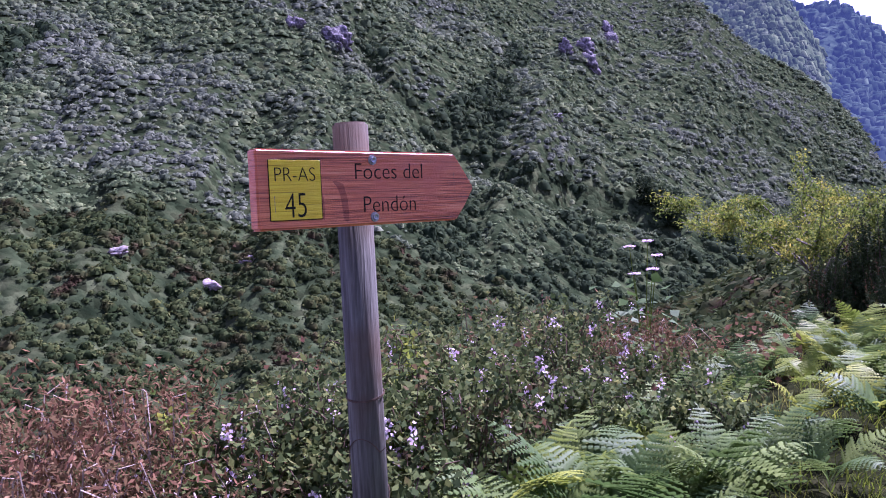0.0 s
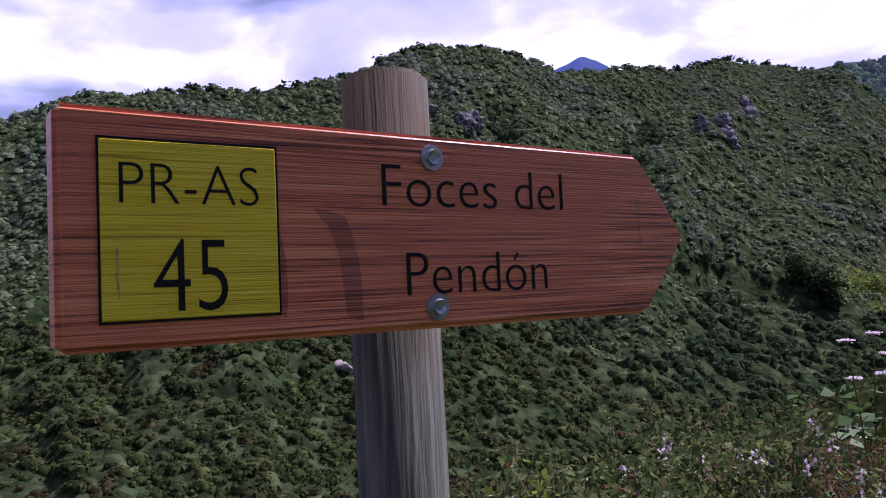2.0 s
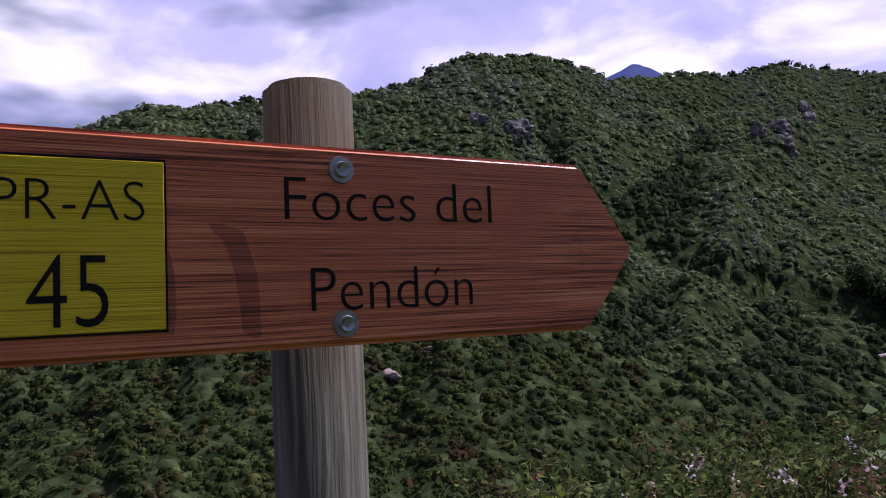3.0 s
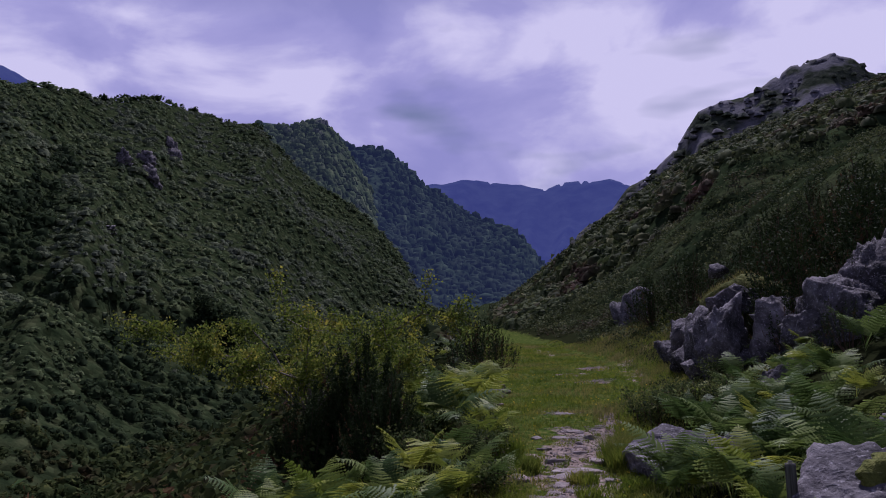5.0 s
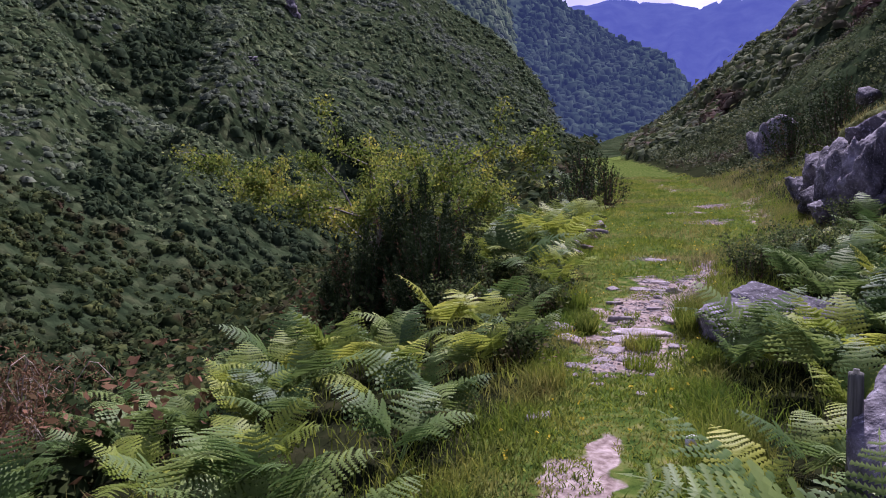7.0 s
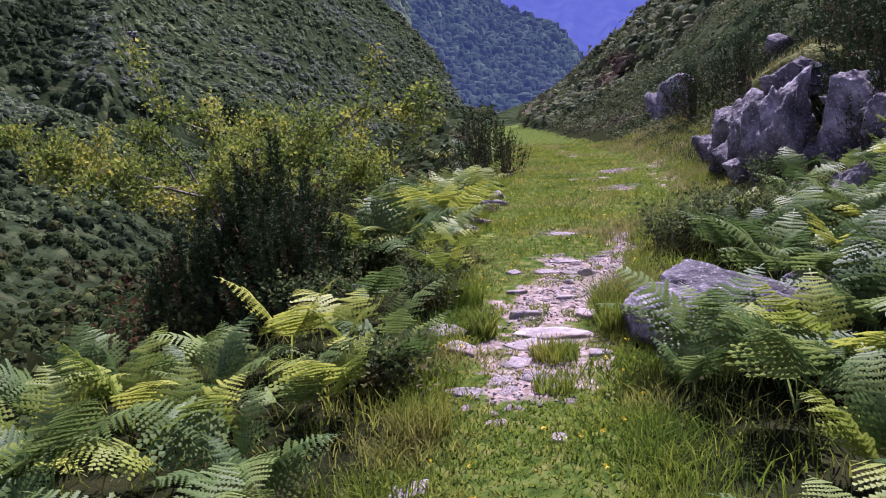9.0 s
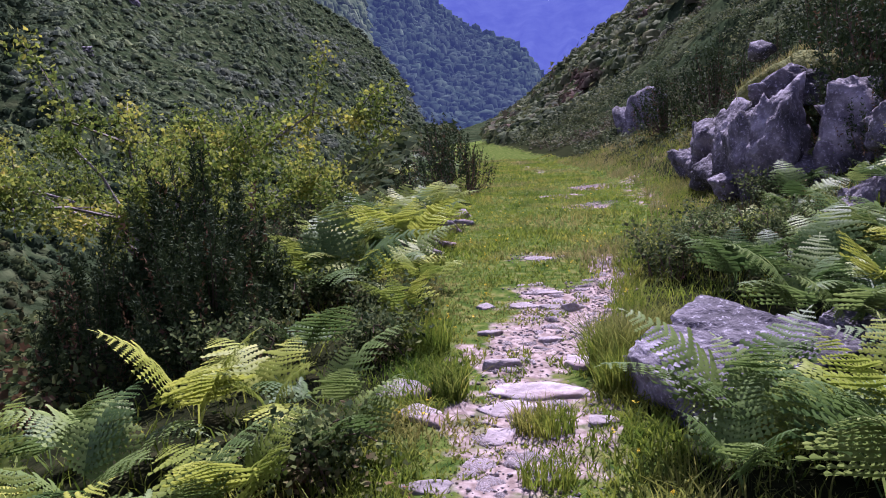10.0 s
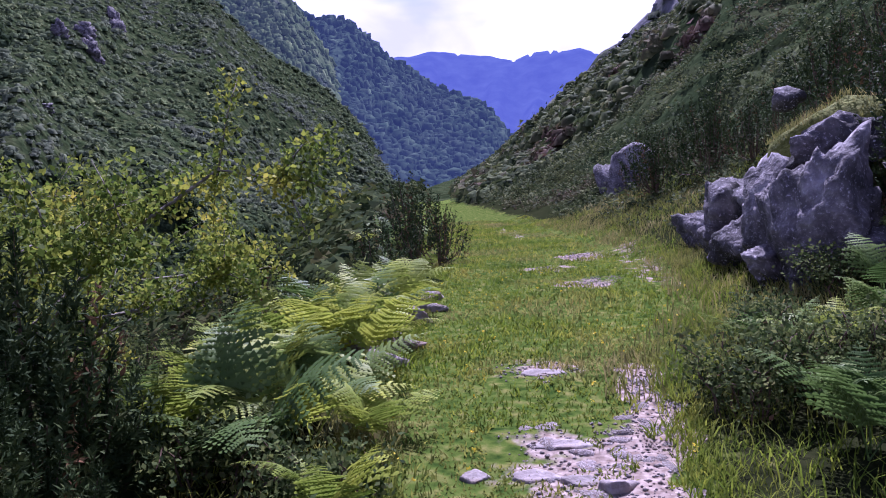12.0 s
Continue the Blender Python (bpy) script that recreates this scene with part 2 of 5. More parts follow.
M_DRY_STEM = material("bleached_dead_stem", [(0.35, (0.26, 0.20, 0.15)), (0.65, (0.42, 0.36, 0.29))], 14.0, 0.8, 0.2)
M_BARK = material("grey_hawthorn_bark", [(0.35, (0.09, 0.075, 0.06)), (0.65, (0.24, 0.22, 0.19))], 18.0, 0.9, 0.5)
M_GRASS = material("grass_blade_green", [(0.3, (0.07, 0.125, 0.013)), (0.5, (0.145, 0.19, 0.02)), (0.72, (0.27, 0.25, 0.05))], 1.3, 0.6, 0, translucent=0.5, island=0.35, spec=0.1,
                   second=(0.22, 0.195, 0.07), second_scale=0.8, second_edge=(0.5, 0.72))
M_DRY_GRASS = material("dry_grass_blade_tan", [(0.3, (0.09, 0.11, 0.025)), (0.5, (0.2, 0.19, 0.06)), (0.72, (0.34, 0.28, 0.13))], 1.6, 0.8, 0, translucent=0.35, island=0.35, spec=0.04)
M_SCRUB = material("hillside_scrub_green", [(0.3, (0.044, 0.066, 0.03)), (0.5, (0.09, 0.124, 0.054)), (0.7, (0.16, 0.192, 0.085))], 0.35, 0.9, 0, translucent=0.25, island=0.34, spec=0.02,
                   second=(0.122, 0.142, 0.094), second_scale=0.04, second_edge=(0.46, 0.62))
M_WOODS = material("valley_tree_dark_green", [(0.3, (0.02, 0.034, 0.016)), (0.6, (0.04, 0.06, 0.026)), (0.75, (0.075, 0.10, 0.038))], 0.7, 0.9, 0, translucent=0.25, island=0.35, spec=0.02)
M_HEATH = material("bank_heath_dark_green", [(0.3, (0.024, 0.037, 0.015)), (0.5, (0.062, 0.082, 0.031)), (0.72, (0.14, 0.155, 0.064))], 1.6, 0.8, 0, spec=0.05, translucent=0.25, island=0.45,
                   second=(0.075, 0.05, 0.034), second_scale=0.25, second_edge=(0.54, 0.70))
M_VALLEY = material("valley_scrub_dark_olive", [(0.3, (0.017, 0.027, 0.010)), (0.5, (0.038, 0.055, 0.018)), (0.72, (0.09, 0.105, 0.03))], 0.6, 0.85, 0, translucent=0.25, island=0.45, spec=0.02,
                    second=(0.045, 0.031, 0.017), second_scale=0.3, second_edge=(0.54, 0.70))
# faint blue emission imitates haze between here and the ridge
M_FAR_WOOD_HAZE = material("distant_wooded_ridge_haze_glow", [(0.35, (0.012, 0.022, 0.014)), (0.65, (0.045, 0.068, 0.04))], 0.16, 0.98, 0, spec=0.0,
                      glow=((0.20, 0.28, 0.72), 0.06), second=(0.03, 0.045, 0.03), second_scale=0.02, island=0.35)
# strong blue emission paints the aerial haze over this range
M_FAR_RANGE_HAZE = material("distant_mountains_haze_glow", [(0.35, (0.012, 0.018, 0.025)), (0.65, (0.03, 0.04, 0.045))], 0.03, 0.98, 0, spec=0.0,
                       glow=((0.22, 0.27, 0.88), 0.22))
# the spur's own greens, plus a weak bluish emission in place of haze
M_SPUR_HAZE = material("distant_green_spur_haze_glow", [(0.32, (0.03, 0.046, 0.022)), (0.5, (0.062, 0.086, 0.04)), (0.68, (0.11, 0.135, 0.07))], 0.14, 0.98, 0.5, spec=0.0, bump_scale=0.5, bump_distance=0.6,
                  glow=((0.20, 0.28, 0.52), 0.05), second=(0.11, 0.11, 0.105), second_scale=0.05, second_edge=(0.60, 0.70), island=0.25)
M_CRAG_SLOPE = material("rocky_mountain_slope", [(0.3, (0.02, 0.028, 0.018)), (0.5, (0.05, 0.06, 0.04)), (0.7, (0.10, 0.105, 0.085))], 0.35, 0.95, 0.7, bump_scale=0.9, bump_distance=0.5, spec=0.0,
                        second=(0.15, 0.147, 0.16), second_scale=0.12, second_edge=(0.46, 0.56))
M_BOARD = material("red_brown_varnished_wood", [(0.37, (0.09, 0.016, 0.010)), (0.46, (0.60, 0.15, 0.065)), (0.57, (0.80, 0.26, 0.115)), (0.70, (0.84, 0.39, 0.21))], 7.0, 0.34, 0.7, spec=0.5,
                   stretch=(0.6, 1, 50), second=(0.62, 0.165, 0.085), second_scale=6.0, second_edge=(0.46, 0.70), bump_distance=0.003)
M_YELLOW = material("yellow_painted_wood", [(0.32, (0.45, 0.29, 0.008)), (0.44, (0.84, 0.63, 0.012)), (0.7, (0.92, 0.77, 0.04))], 7.0, 0.4, 0.9, stretch=(0.6, 1, 50), bump_distance=0.003, spec=0.3)
M_INK = material("black_lettering_paint", [(0.4, (0.008, 0.008, 0.01)), (0.7, (0.02, 0.02, 0.022))], 60.0, 0.6, 0.1)
M_POST = material("weathered_grey_post_wood", [(0.3, (0.035, 0.033, 0.027)), (0.55, (0.105, 0.105, 0.085)), (0.75, (0.18, 0.178, 0.148))], 9.0, 0.85, 0.6,
                  stretch=(9, 9, 0.5), second=(0.075, 0.05, 0.03), second_scale=2.0, bump_distance=0.006)
M_STAIN = material("dark_varnish_stain", [(0.36, (0.08, 0.015, 0.010)), (0.5, (0.42, 0.10, 0.052)), (0.70, (0.56, 0.19, 0.10))], 7.0, 0.36, 0.6, spec=0.5, stretch=(0.6, 1, 50), bump_distance=0.003)
M_STEEL = material("galvanised_steel", [(0.4, (0.35, 0.38, 0.42)), (0.7, (0.55, 0.58, 0.62))], 90.0, 0.42, 0.2, metal=0.9, bump_distance=0.001)


# ---- geometry helpers ----
def mesh_object(name, bm, mat, parent=None, label="", smooth=False):
    me = bpy.data.meshes.new(name)
    if smooth:
        for f in bm.faces:
            f.smooth = True
    bm.to_mesh(me)
    bm.free()
    for m in (mat if isinstance(mat, (list, tuple)) else [mat]):
        me.materials.append(m)
    ob = new(name, me)
    if parent is not None:
        ob.parent = parent
    if label:
        tagged(ob, label)
    return ob


def part(name, bm, mat, parent, label="", smooth=False):
    return mesh_object(name, bm, mat, parent, label, smooth)


def raw_object(name, verts, faces, mat, parent=None, smooth=False):
    me = bpy.data.meshes.new(name)
    verts, faces = np.asarray(verts, dtype=np.float32), np.asarray(faces, dtype=np.int32)
    me.vertices.add(len(verts))
    me.vertices.foreach_set("co", verts.ravel())
    k = faces.shape[1]
    me.loops.add(faces.size)
    me.loops.foreach_set("vertex_index", faces.ravel())
    me.polygons.add(len(faces))
    me.polygons.foreach_set("loop_start", np.arange(0, faces.size, k, dtype=np.int32))
    me.polygons.foreach_set("loop_total", np.full(len(faces), k, dtype=np.int32))
    if smooth:
        me.polygons.foreach_set("use_smooth", np.ones(len(faces), dtype=bool))
    me.update(calc_edges=True)
    for m in (mat if isinstance(mat, (list, tuple)) else [mat]):
        me.materials.append(m)
    ob = new(name, me)
    if parent is not None:
        ob.parent = parent
    return ob


def tube(bm, pts, r0, r1, sides=5):
    """A tapered round bar through pts."""
    pts = [Vector(p) for p in pts]
    rings = []
    for k, p in enumerate(pts):
        way = (pts[min(k + 1, len(pts) - 1)] - pts[max(k - 1, 0)]).normalized()
        side = way.orthogonal().normalized()
        over = way.cross(side)
        r = r0 + (r1 - r0) * k / (len(pts) - 1)
        rings.append([bm.verts.new(p + r * (math.cos(2 * math.pi * a / sides) * side + math.sin(2 * math.pi * a / sides) * over)) for a in range(sides)])
    for a, b in zip(rings, rings[1:]):
        # start each ring where it lies nearest to the one before
        off = min(range(sides), key=lambda o: (b[o].co - a[0].co).length)
        b[:] = b[off:] + b[:off]
        for q in range(sides):
            bm.faces.new((a[q], a[(q + 1) % sides], b[(q + 1) % sides], b[q]))
    bm.faces.new(rings[-1])
    bm.faces.new(rings[0][::-1])


def hash2(i, j, seed):
    v = np.sin(i * 127.1 + j * 311.7 + seed * 74.7) * 43758.5453
    return v - np.floor(v)


def value_noise(x, y, seed=0):
    i, j = np.floor(x), np.floor(y)
    u, v = x - i, y - j
    u, v = u * u * (3 - 2 * u), v * v * (3 - 2 * v)
    a = hash2(i, j, seed) * (1 - u) + hash2(i + 1, j, seed) * u
    b = hash2(i, j + 1, seed) * (1 - u) + hash2(i + 1, j + 1, seed) * u
    return (a * (1 - v) + b * v) * 2 - 1


def fbm(x, y, seed=0, octaves=4):
    total, amp = 0.0, 1.0
    for k in range(octaves):
        total = total + amp * value_noise(x * 2 ** k, y * 2 ** k, seed + 13 * k)
        amp *= 0.5
    return total


# ---- the lie of the land ----
# skylines as (degrees to the left of +y, degrees above the eye), seen from the middle of the walk
MID = (0.6, 2.0, 1.4)
HILL_LINE = ((100, 7), (85, 11.2), (78, 14.1), (70, 14.8), (66, 14.6), (60, 15.8), (55.7, 17.4), (49, 17.1), (44.5, 15.2), (38.8, 14.8), (35.4, 14.3),
             (32.5, 14.6), (30, 13.9), (27.6, 13.2), (25.4, 13.0), (21.6, 9.0), (17.6, 6.5), (15.8, 4.4), (13.7, 1.1), (11.7, -0.7), (10, -3.0))
RIDGE_LINE = ((30, 11.5), (27, 12.7), (25, 13.1), (23, 12.9), (20.8, 13.5), (18.6, 11.4), (16, 11.0), (13.4, 8.6), (10.5, 6.4), (6.6, 4.7), (5, 2.4), (3, 0.0), (-5, -2))
SPUR_LINE = ((31, 10.5), (27, 12.6), (25, 13.1), (23, 12.9), (20.8, 13.4), (19.3, 11.8), (18.2, 10.0), (17, 7.6), (15.5, 4.4), (13, 0.3), (11, -3.0))
RANGE_LINE = ((46, 13), (44, 15.0), (41.9, 15.7), (40, 14.9), (36, 12), (20, 8.0), (14, 8.4), (12.2, 8.5), (9.4, 8.7), (6.1, 8.3), (4.5, 7.7), (2.9, 8.1), (-0.2, 8.4), (-1.7, 7.9), (-8, 7))
BANK_LINE = ((12, -3.0), (8.4, -0.3), (5.1, 2.4), (1.8, 5.2), (-1.7, 7.2), (-4, 8.6), (-7.2, 10.2), (-10.9, 11.3), (-14.9, 12.6), (-19, 14.0), (-30, 16), (-60, 20), (-120, 18))
PEAK_LINE = ((3, 4.0), (0, 6.2), (-2.2, 7.8), (-5, 10.2), (-6.6, 12.4), (-8.2, 13.2), (-10.4, 13.5), (-11.5, 14.0), (-13.6, 15.0), (-15.2, 15.3), (-16.5, 14.8), (-17.5, 13.8), (-22, 12.5), (-40, 11))
GULLY = ((49.6, 12.4), (49.0, 10.4), (46.6, 7.2), (45.2, 4.6), (40, 2.4), (35, 0.2), (28, -2.6))     # course of the wooded gully, in the same degrees
TRACK = ((-40, 3.5), (-3, 1.1), (0, 0.9), (3, 0.65), (6, 0.42), (13, 0.35), (17, -0.55), (25, -2.7), (40, -7.0), (100, -16.0), (400, -60.0))


def along(line, v):
    pts = sorted(line)
    return np.interp(v, [p[0] for p in pts], [p[1] for p in pts])


def polar(x, y):
    return np.degrees(np.arctan2(-(x - MID[0]), y - MID[1])), np.hypot(x - MID[0], y - MID[1])


def from_course(line, az, el):
    """Degrees between directions (az, el) and a course."""
    best = np.full(np.shape(az), 99.0)
    for (a0, e0), (a1, e1) in zip(line, line[1:]):
        k = np.clip(((az - a0) * (a1 - a0) + (el - e0) * (e1 - e0)) / ((a1 - a0) ** 2 + (e1 - e0) ** 2), 0, 1)
        best = np.minimum(best, np.hypot(az - a0 - k * (a1 - a0), el - e0 - k * (e1 - e0)))
    return best


def height(x, y):
    """Ground height over the whole place, in metres; works on arrays."""
    x, y = np.asarray(x, float), np.asarray(y, float)
    az, r = polar(x, y)
    d = x - along(TRACK, y)
    left, right = np.maximum(-d - 1.35, 0), np.maximum(d - 1.25, 0)
    rough = np.minimum(1, (left + right) / 2)
    z = 0.025 * fbm(x * 1.3, y * 1.3, 3) + 0.10 * rough * fbm(x * 0.6, y * 0.6, 5)
    bank = np.where(left < 4, 0.42 * left * np.minimum(1, 0.35 + left * 0.2), 1.93 + 0.5 * (left - 4))
    z = z - np.minimum(bank, 13 + 0.02 * left)
    # slope above the track
    rc = 120.0
    cap = r * np.tan(np.radians(along(BANK_LINE, az))) * np.clip(r / rc, 0.02, 1) ** 0.15 + 1.0
    cap = np.where(r > rc, cap - 0.5 * (r - rc), cap)
    rise = np.minimum(0.28 * right + 0.035 * np.minimum(right, 6) ** 2 + 0.45 * np.maximum(right - 5, 0), cap)
    up = np.where(right > 0, np.maximum(rise, 0), 0)
    up = up + np.clip(right / 6, 0, 1) * np.clip(1.3 - r / rc, 0, 1) * (1.0 * fbm(x * 0.08, y * 0.08, 21) + 0.5 * fbm(x * 0.3, y * 0.3, 23))
    z = z + up
    # hillside across the valley
    lean = np.clip(np.sin(np.radians(np.clip(az - 8, 2, 90))), 0.03, 1)
    foot = np.minimum(30 / lean, 200)
    crest = np.clip(foot * 4.0, 150, 320)
    top = crest * np.tan(np.radians(along(HILL_LINE, az))) + MID[2]
    s = (r - foot) / (crest - foot)
    fold = np.clip(s, 0, 1) * np.clip(1 - s, 0, 1) * 4
    warp = az + 9 * s + 2.5 * fbm(az * 0.1, s * 3, 31)
    gully = -np.abs(value_noise(warp * 0.11, s * 0.8, 41)) * 9 + 3.0 * fbm(warp * 0.3, s * 5, 43)
    hill = -13 + (top + 13) * np.clip(s, 0, 1) ** 1.12 + fold * gully * 0.55 * crest / 220
    el = np.degrees(np.arctan2(hill - MID[2], np.maximum(r, 1)))
    carve = np.exp(-(from_course(GULLY, az, el) / 1.1) ** 2)
    hill = hill - 0.035 * r * carve * np.clip(fold * 1.5, 0, 1)
    hill = np.where(s > 1, top - 0.45 * (r - crest), hill) + 0.8 * np.clip(s * 8, 0, 1) * fbm(x * 0.12, y * 0.12, 47)
    on = (s > 0) & (az > 9) & (az < 130)
    z = np.where(on, np.maximum(z, hill), z)
    return np.maximum(z, -16)


def blob(x, y, cx, cy, rx, ry):
    return np.clip(1.25 - np.sqrt(((x - cx) / rx) ** 2 + ((y - cy) / ry) ** 2) * 0.75, 0, 1)


def strip(x, y, x0, y0, x1, y1, half):
    k = np.clip(((x - x0) * (x1 - x0) + (y - y0) * (y1 - y0)) / ((x1 - x0) ** 2 + (y1 - y0) ** 2), 0, 1)
    return np.clip(1.25 - np.hypot(x - x0 - k * (x1 - x0), y - y0 - k * (y1 - y0)) / half * 0.75, 0, 1)


TURF_LEFT = ((-6, -0.4), (0, 0.1), (4.6, 0.1), (7.1, -0.25), (8.2, -0.55), (9.1, -0.8), (13, -1.2), (18, -2.2), (25, -4.2), (40, -8.5))
TURF_RIGHT = ((-6, 2.4), (0, 1.7), (4.0, 1.05), (7, 0.85), (9.5, 0.85), (12, 1.5), (15, 1.5), (18, 0.9), (25, -1.2), (40, -5.5))


def heath_mask(x, y):
    az, r = polar(x, y)
    off = x - along(TRACK, y)
    return np.maximum(np.clip((r - 30) / 8, 0, 1), np.clip((off - 3.5) / 2, 0, 1) * np.clip((y - 12) / 4, 0, 1))


def turf_mask(x, y):
    lo, hi = along(TURF_LEFT, y), along(TURF_RIGHT, y)
    return np.clip(0.55 + 1.1 * np.minimum(x - lo, hi - x), 0, 1) * (y > -30) * (y < 42)


def earth_mask(x, y):
    x, y = x + 0.13 * fbm(x * 2.6, y * 2.6, 81, 3), y + 0.2 * fbm(x * 2.1, y * 2.1, 83, 3)
    m = strip(x, y, 0.40, 5.6, 0.30, 8.3, 0.36) * 0.66
    for other in (strip(x, y, 0.60, 7.1, 0.72, 9.6, 0.14), strip(x, y, 0.66, 1.2, 0.58, 4.3, 0.12),
                  blob(x, y, 0.45, 13.15, 0.27, 0.34), blob(x, y, 0.38, 15.9, 0.3, 0.5), blob(x, y, 0.0, 14.6, 0.45, 0.35) * 0.62,
                  strip(x, y, 1.25, 13.2, 0.9, 16.5, 0.3) * 0.5, strip(x, y, -0.6, 19.0, -1.6, 23.0, 0.25) * 0.5, blob(x, y, 0.15, 9.6, 0.35, 0.3) * 0.72):
        m = np.maximum(m, other)
    return m


def polar_sheet(name, azimuths, radii, zed, mat):
    a, r = np.meshgrid(np.radians(azimuths), radii, indexing="ij")
    x, y = MID[0] - np.sin(a) * r, MID[1] + np.cos(a) * r
    z = zed(x, y)
    na, nr = a.shape
    idx = np.arange(na * nr).reshape(na, nr)
    q = np.stack([idx[:-1, :-1], idx[:-1, 1:], idx[1:, 1:], idx[1:, :-1]], -1).reshape(-1, 4)
    return raw_object(name, np.stack([x, y, z], -1).reshape(-1, 3), q[:, ::-1], mat, smooth=True)


def build_ground():
    az = np.concatenate([np.arange(-180, -46, 3.0), np.arange(-46, 104, 0.62), np.arange(104, 180.1, 3.0)])
    az[-1] = 180
    radii = np.concatenate([[0.02], np.geomspace(0.2, 1, 22)[:-1], np.geomspace(1, 18, 125)[:-1], np.geomspace(18, 360, 105), np.geomspace(400, 4500, 10)])
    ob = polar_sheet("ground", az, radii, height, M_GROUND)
    co = np.empty(len(ob.data.vertices) * 3, dtype=np.float32)
    ob.data.vertices.foreach_get("co", co)
    co = co.reshape(-1, 3)
    for name, fn in (("heath", heath_mask), ("turf", turf_mask), ("earth", earth_mask)):
        at = ob.data.attributes.new(name, "FLOAT", "POINT")
        at.data.foreach_set("value", fn(co[:, 0], co[:, 1]).astype(np.float32))
    return tagged(ob, "grassy mountain ground with a worn track and valley", "ground", kind="structure")


def build_far_ridge(name, line, dist, foot, low, lump, mat, label, grain=0.0, fine=0.1):
    def zed(x, y):
        az, r = polar(x, y)
        top = dist * np.tan(np.radians(along(line, az))) + MID[2]
        s = np.clip((r - foot) / (dist - foot), 0, 1)
        z = low + (top - low) * s ** 1.15
        z = z + s * (1 - s) * 4 * lump * (fbm(az * 0.25 + s, s * 1.5, 61) - 0.5 * np.abs(value_noise(az * 0.35 + 2 * s, s, 63)))
        z = z + grain * fbm(x * fine, y * fine, 69, 3)
        return np.where(r > dist, top - 0.6 * (r - dist) - grain, z)
    a0, a1 = min(p[0] for p in line), max(p[0] for p in line)
    return tagged(polar_sheet(name, np.arange(a0, a1, 0.2), np.concatenate([np.linspace(foot, dist, 60), [dist * 1.05, dist * 1.3]]), zed, mat), label, "mountain", kind="structure")


build_ground()
build_far_ridge("backdrop_peak", PEAK_LINE, 210, 120, -5, 5, M_CRAG_SLOPE, "rocky grey-green peak above the bank", 1.3, 0.16)
build_far_ridge("backdrop_spur", SPUR_LINE, 400, 215, -20, 9, M_SPUR_HAZE, "green scrubby mountain spur with rocky bands and bluish haze glow", 1.5, 0.06)
build_far_ridge("backdrop_ridge", RIDGE_LINE, 480, 230, -20, 6, M_FAR_WOOD_HAZE, "dark wooded mountain ridge beyond the valley, with blue haze glow")
build_far_ridge("backdrop_range", RANGE_LINE, 1400, 600, -40, 50, M_FAR_RANGE_HAZE, "mountain range closing the valley, blue haze added as glow", 5.0, 0.02)


# ---- the signpost ----
def text_mesh(body, size, squeeze, depth):
    cu = bpy.data.curves.new("lettering", "FONT")
    cu.body, cu.size, cu.extrude, cu.resolution_u, cu.offset = body, size, depth, 4, -0.0010
    ob = new("lettering", cu)
    me = bpy.data.meshes.new_from_object(ob.evaluated_get(bpy.context.evaluated_depsgraph_get()))
    bpy.data.objects.remove(ob)
    bpy.data.curves.remove(cu)
    lo, hi = min(v.co.x for v in me.vertices), max(v.co.x for v in me.vertices)
    for v in me.vertices:
        v.co.x = (v.co.x - lo) * squeeze / (hi - lo)
    return me


def letters(me):
    """One mesh a letter: loose pieces that stand over one another stay together."""
    bm = bmesh.new()
    bm.from_mesh(me)
    left, groups = set(bm.verts), []
    while left:
        todo, piece = [left.pop()], []
        while todo:
            v = todo.pop()
            piece.append(v)
            for e in v.link_edges:
                o = e.other_vert(v)
                if o in left:
                    left.remove(o)
                    todo.append(o)
        lo, hi = min(v.co.x for v in piece), max(v.co.x for v in piece)
        for g in groups:
            if g[0] < (lo + hi) / 2 < g[1] or lo < (g[0] + g[1]) / 2 < hi:
                g[0], g[1] = min(g[0], lo), max(g[1], hi)
                g[2].update(piece)
                break
        else:
            groups.append([lo, hi, set(piece)])
    out = []
    for g in sorted(groups, key=lambda q: q[0]):
        keep = bm.copy()
        keep.verts.ensure_lookup_table()
        names = {v.index for v in g[2]}
        bmesh.ops.delete(keep, geom=[v for v in keep.verts if v.index not in names], context="VERTS")
        one = bpy.data.meshes.new("letter")
        keep.to_mesh(one)
        keep.free()
        out.append(one)
    bm.free()
    return out


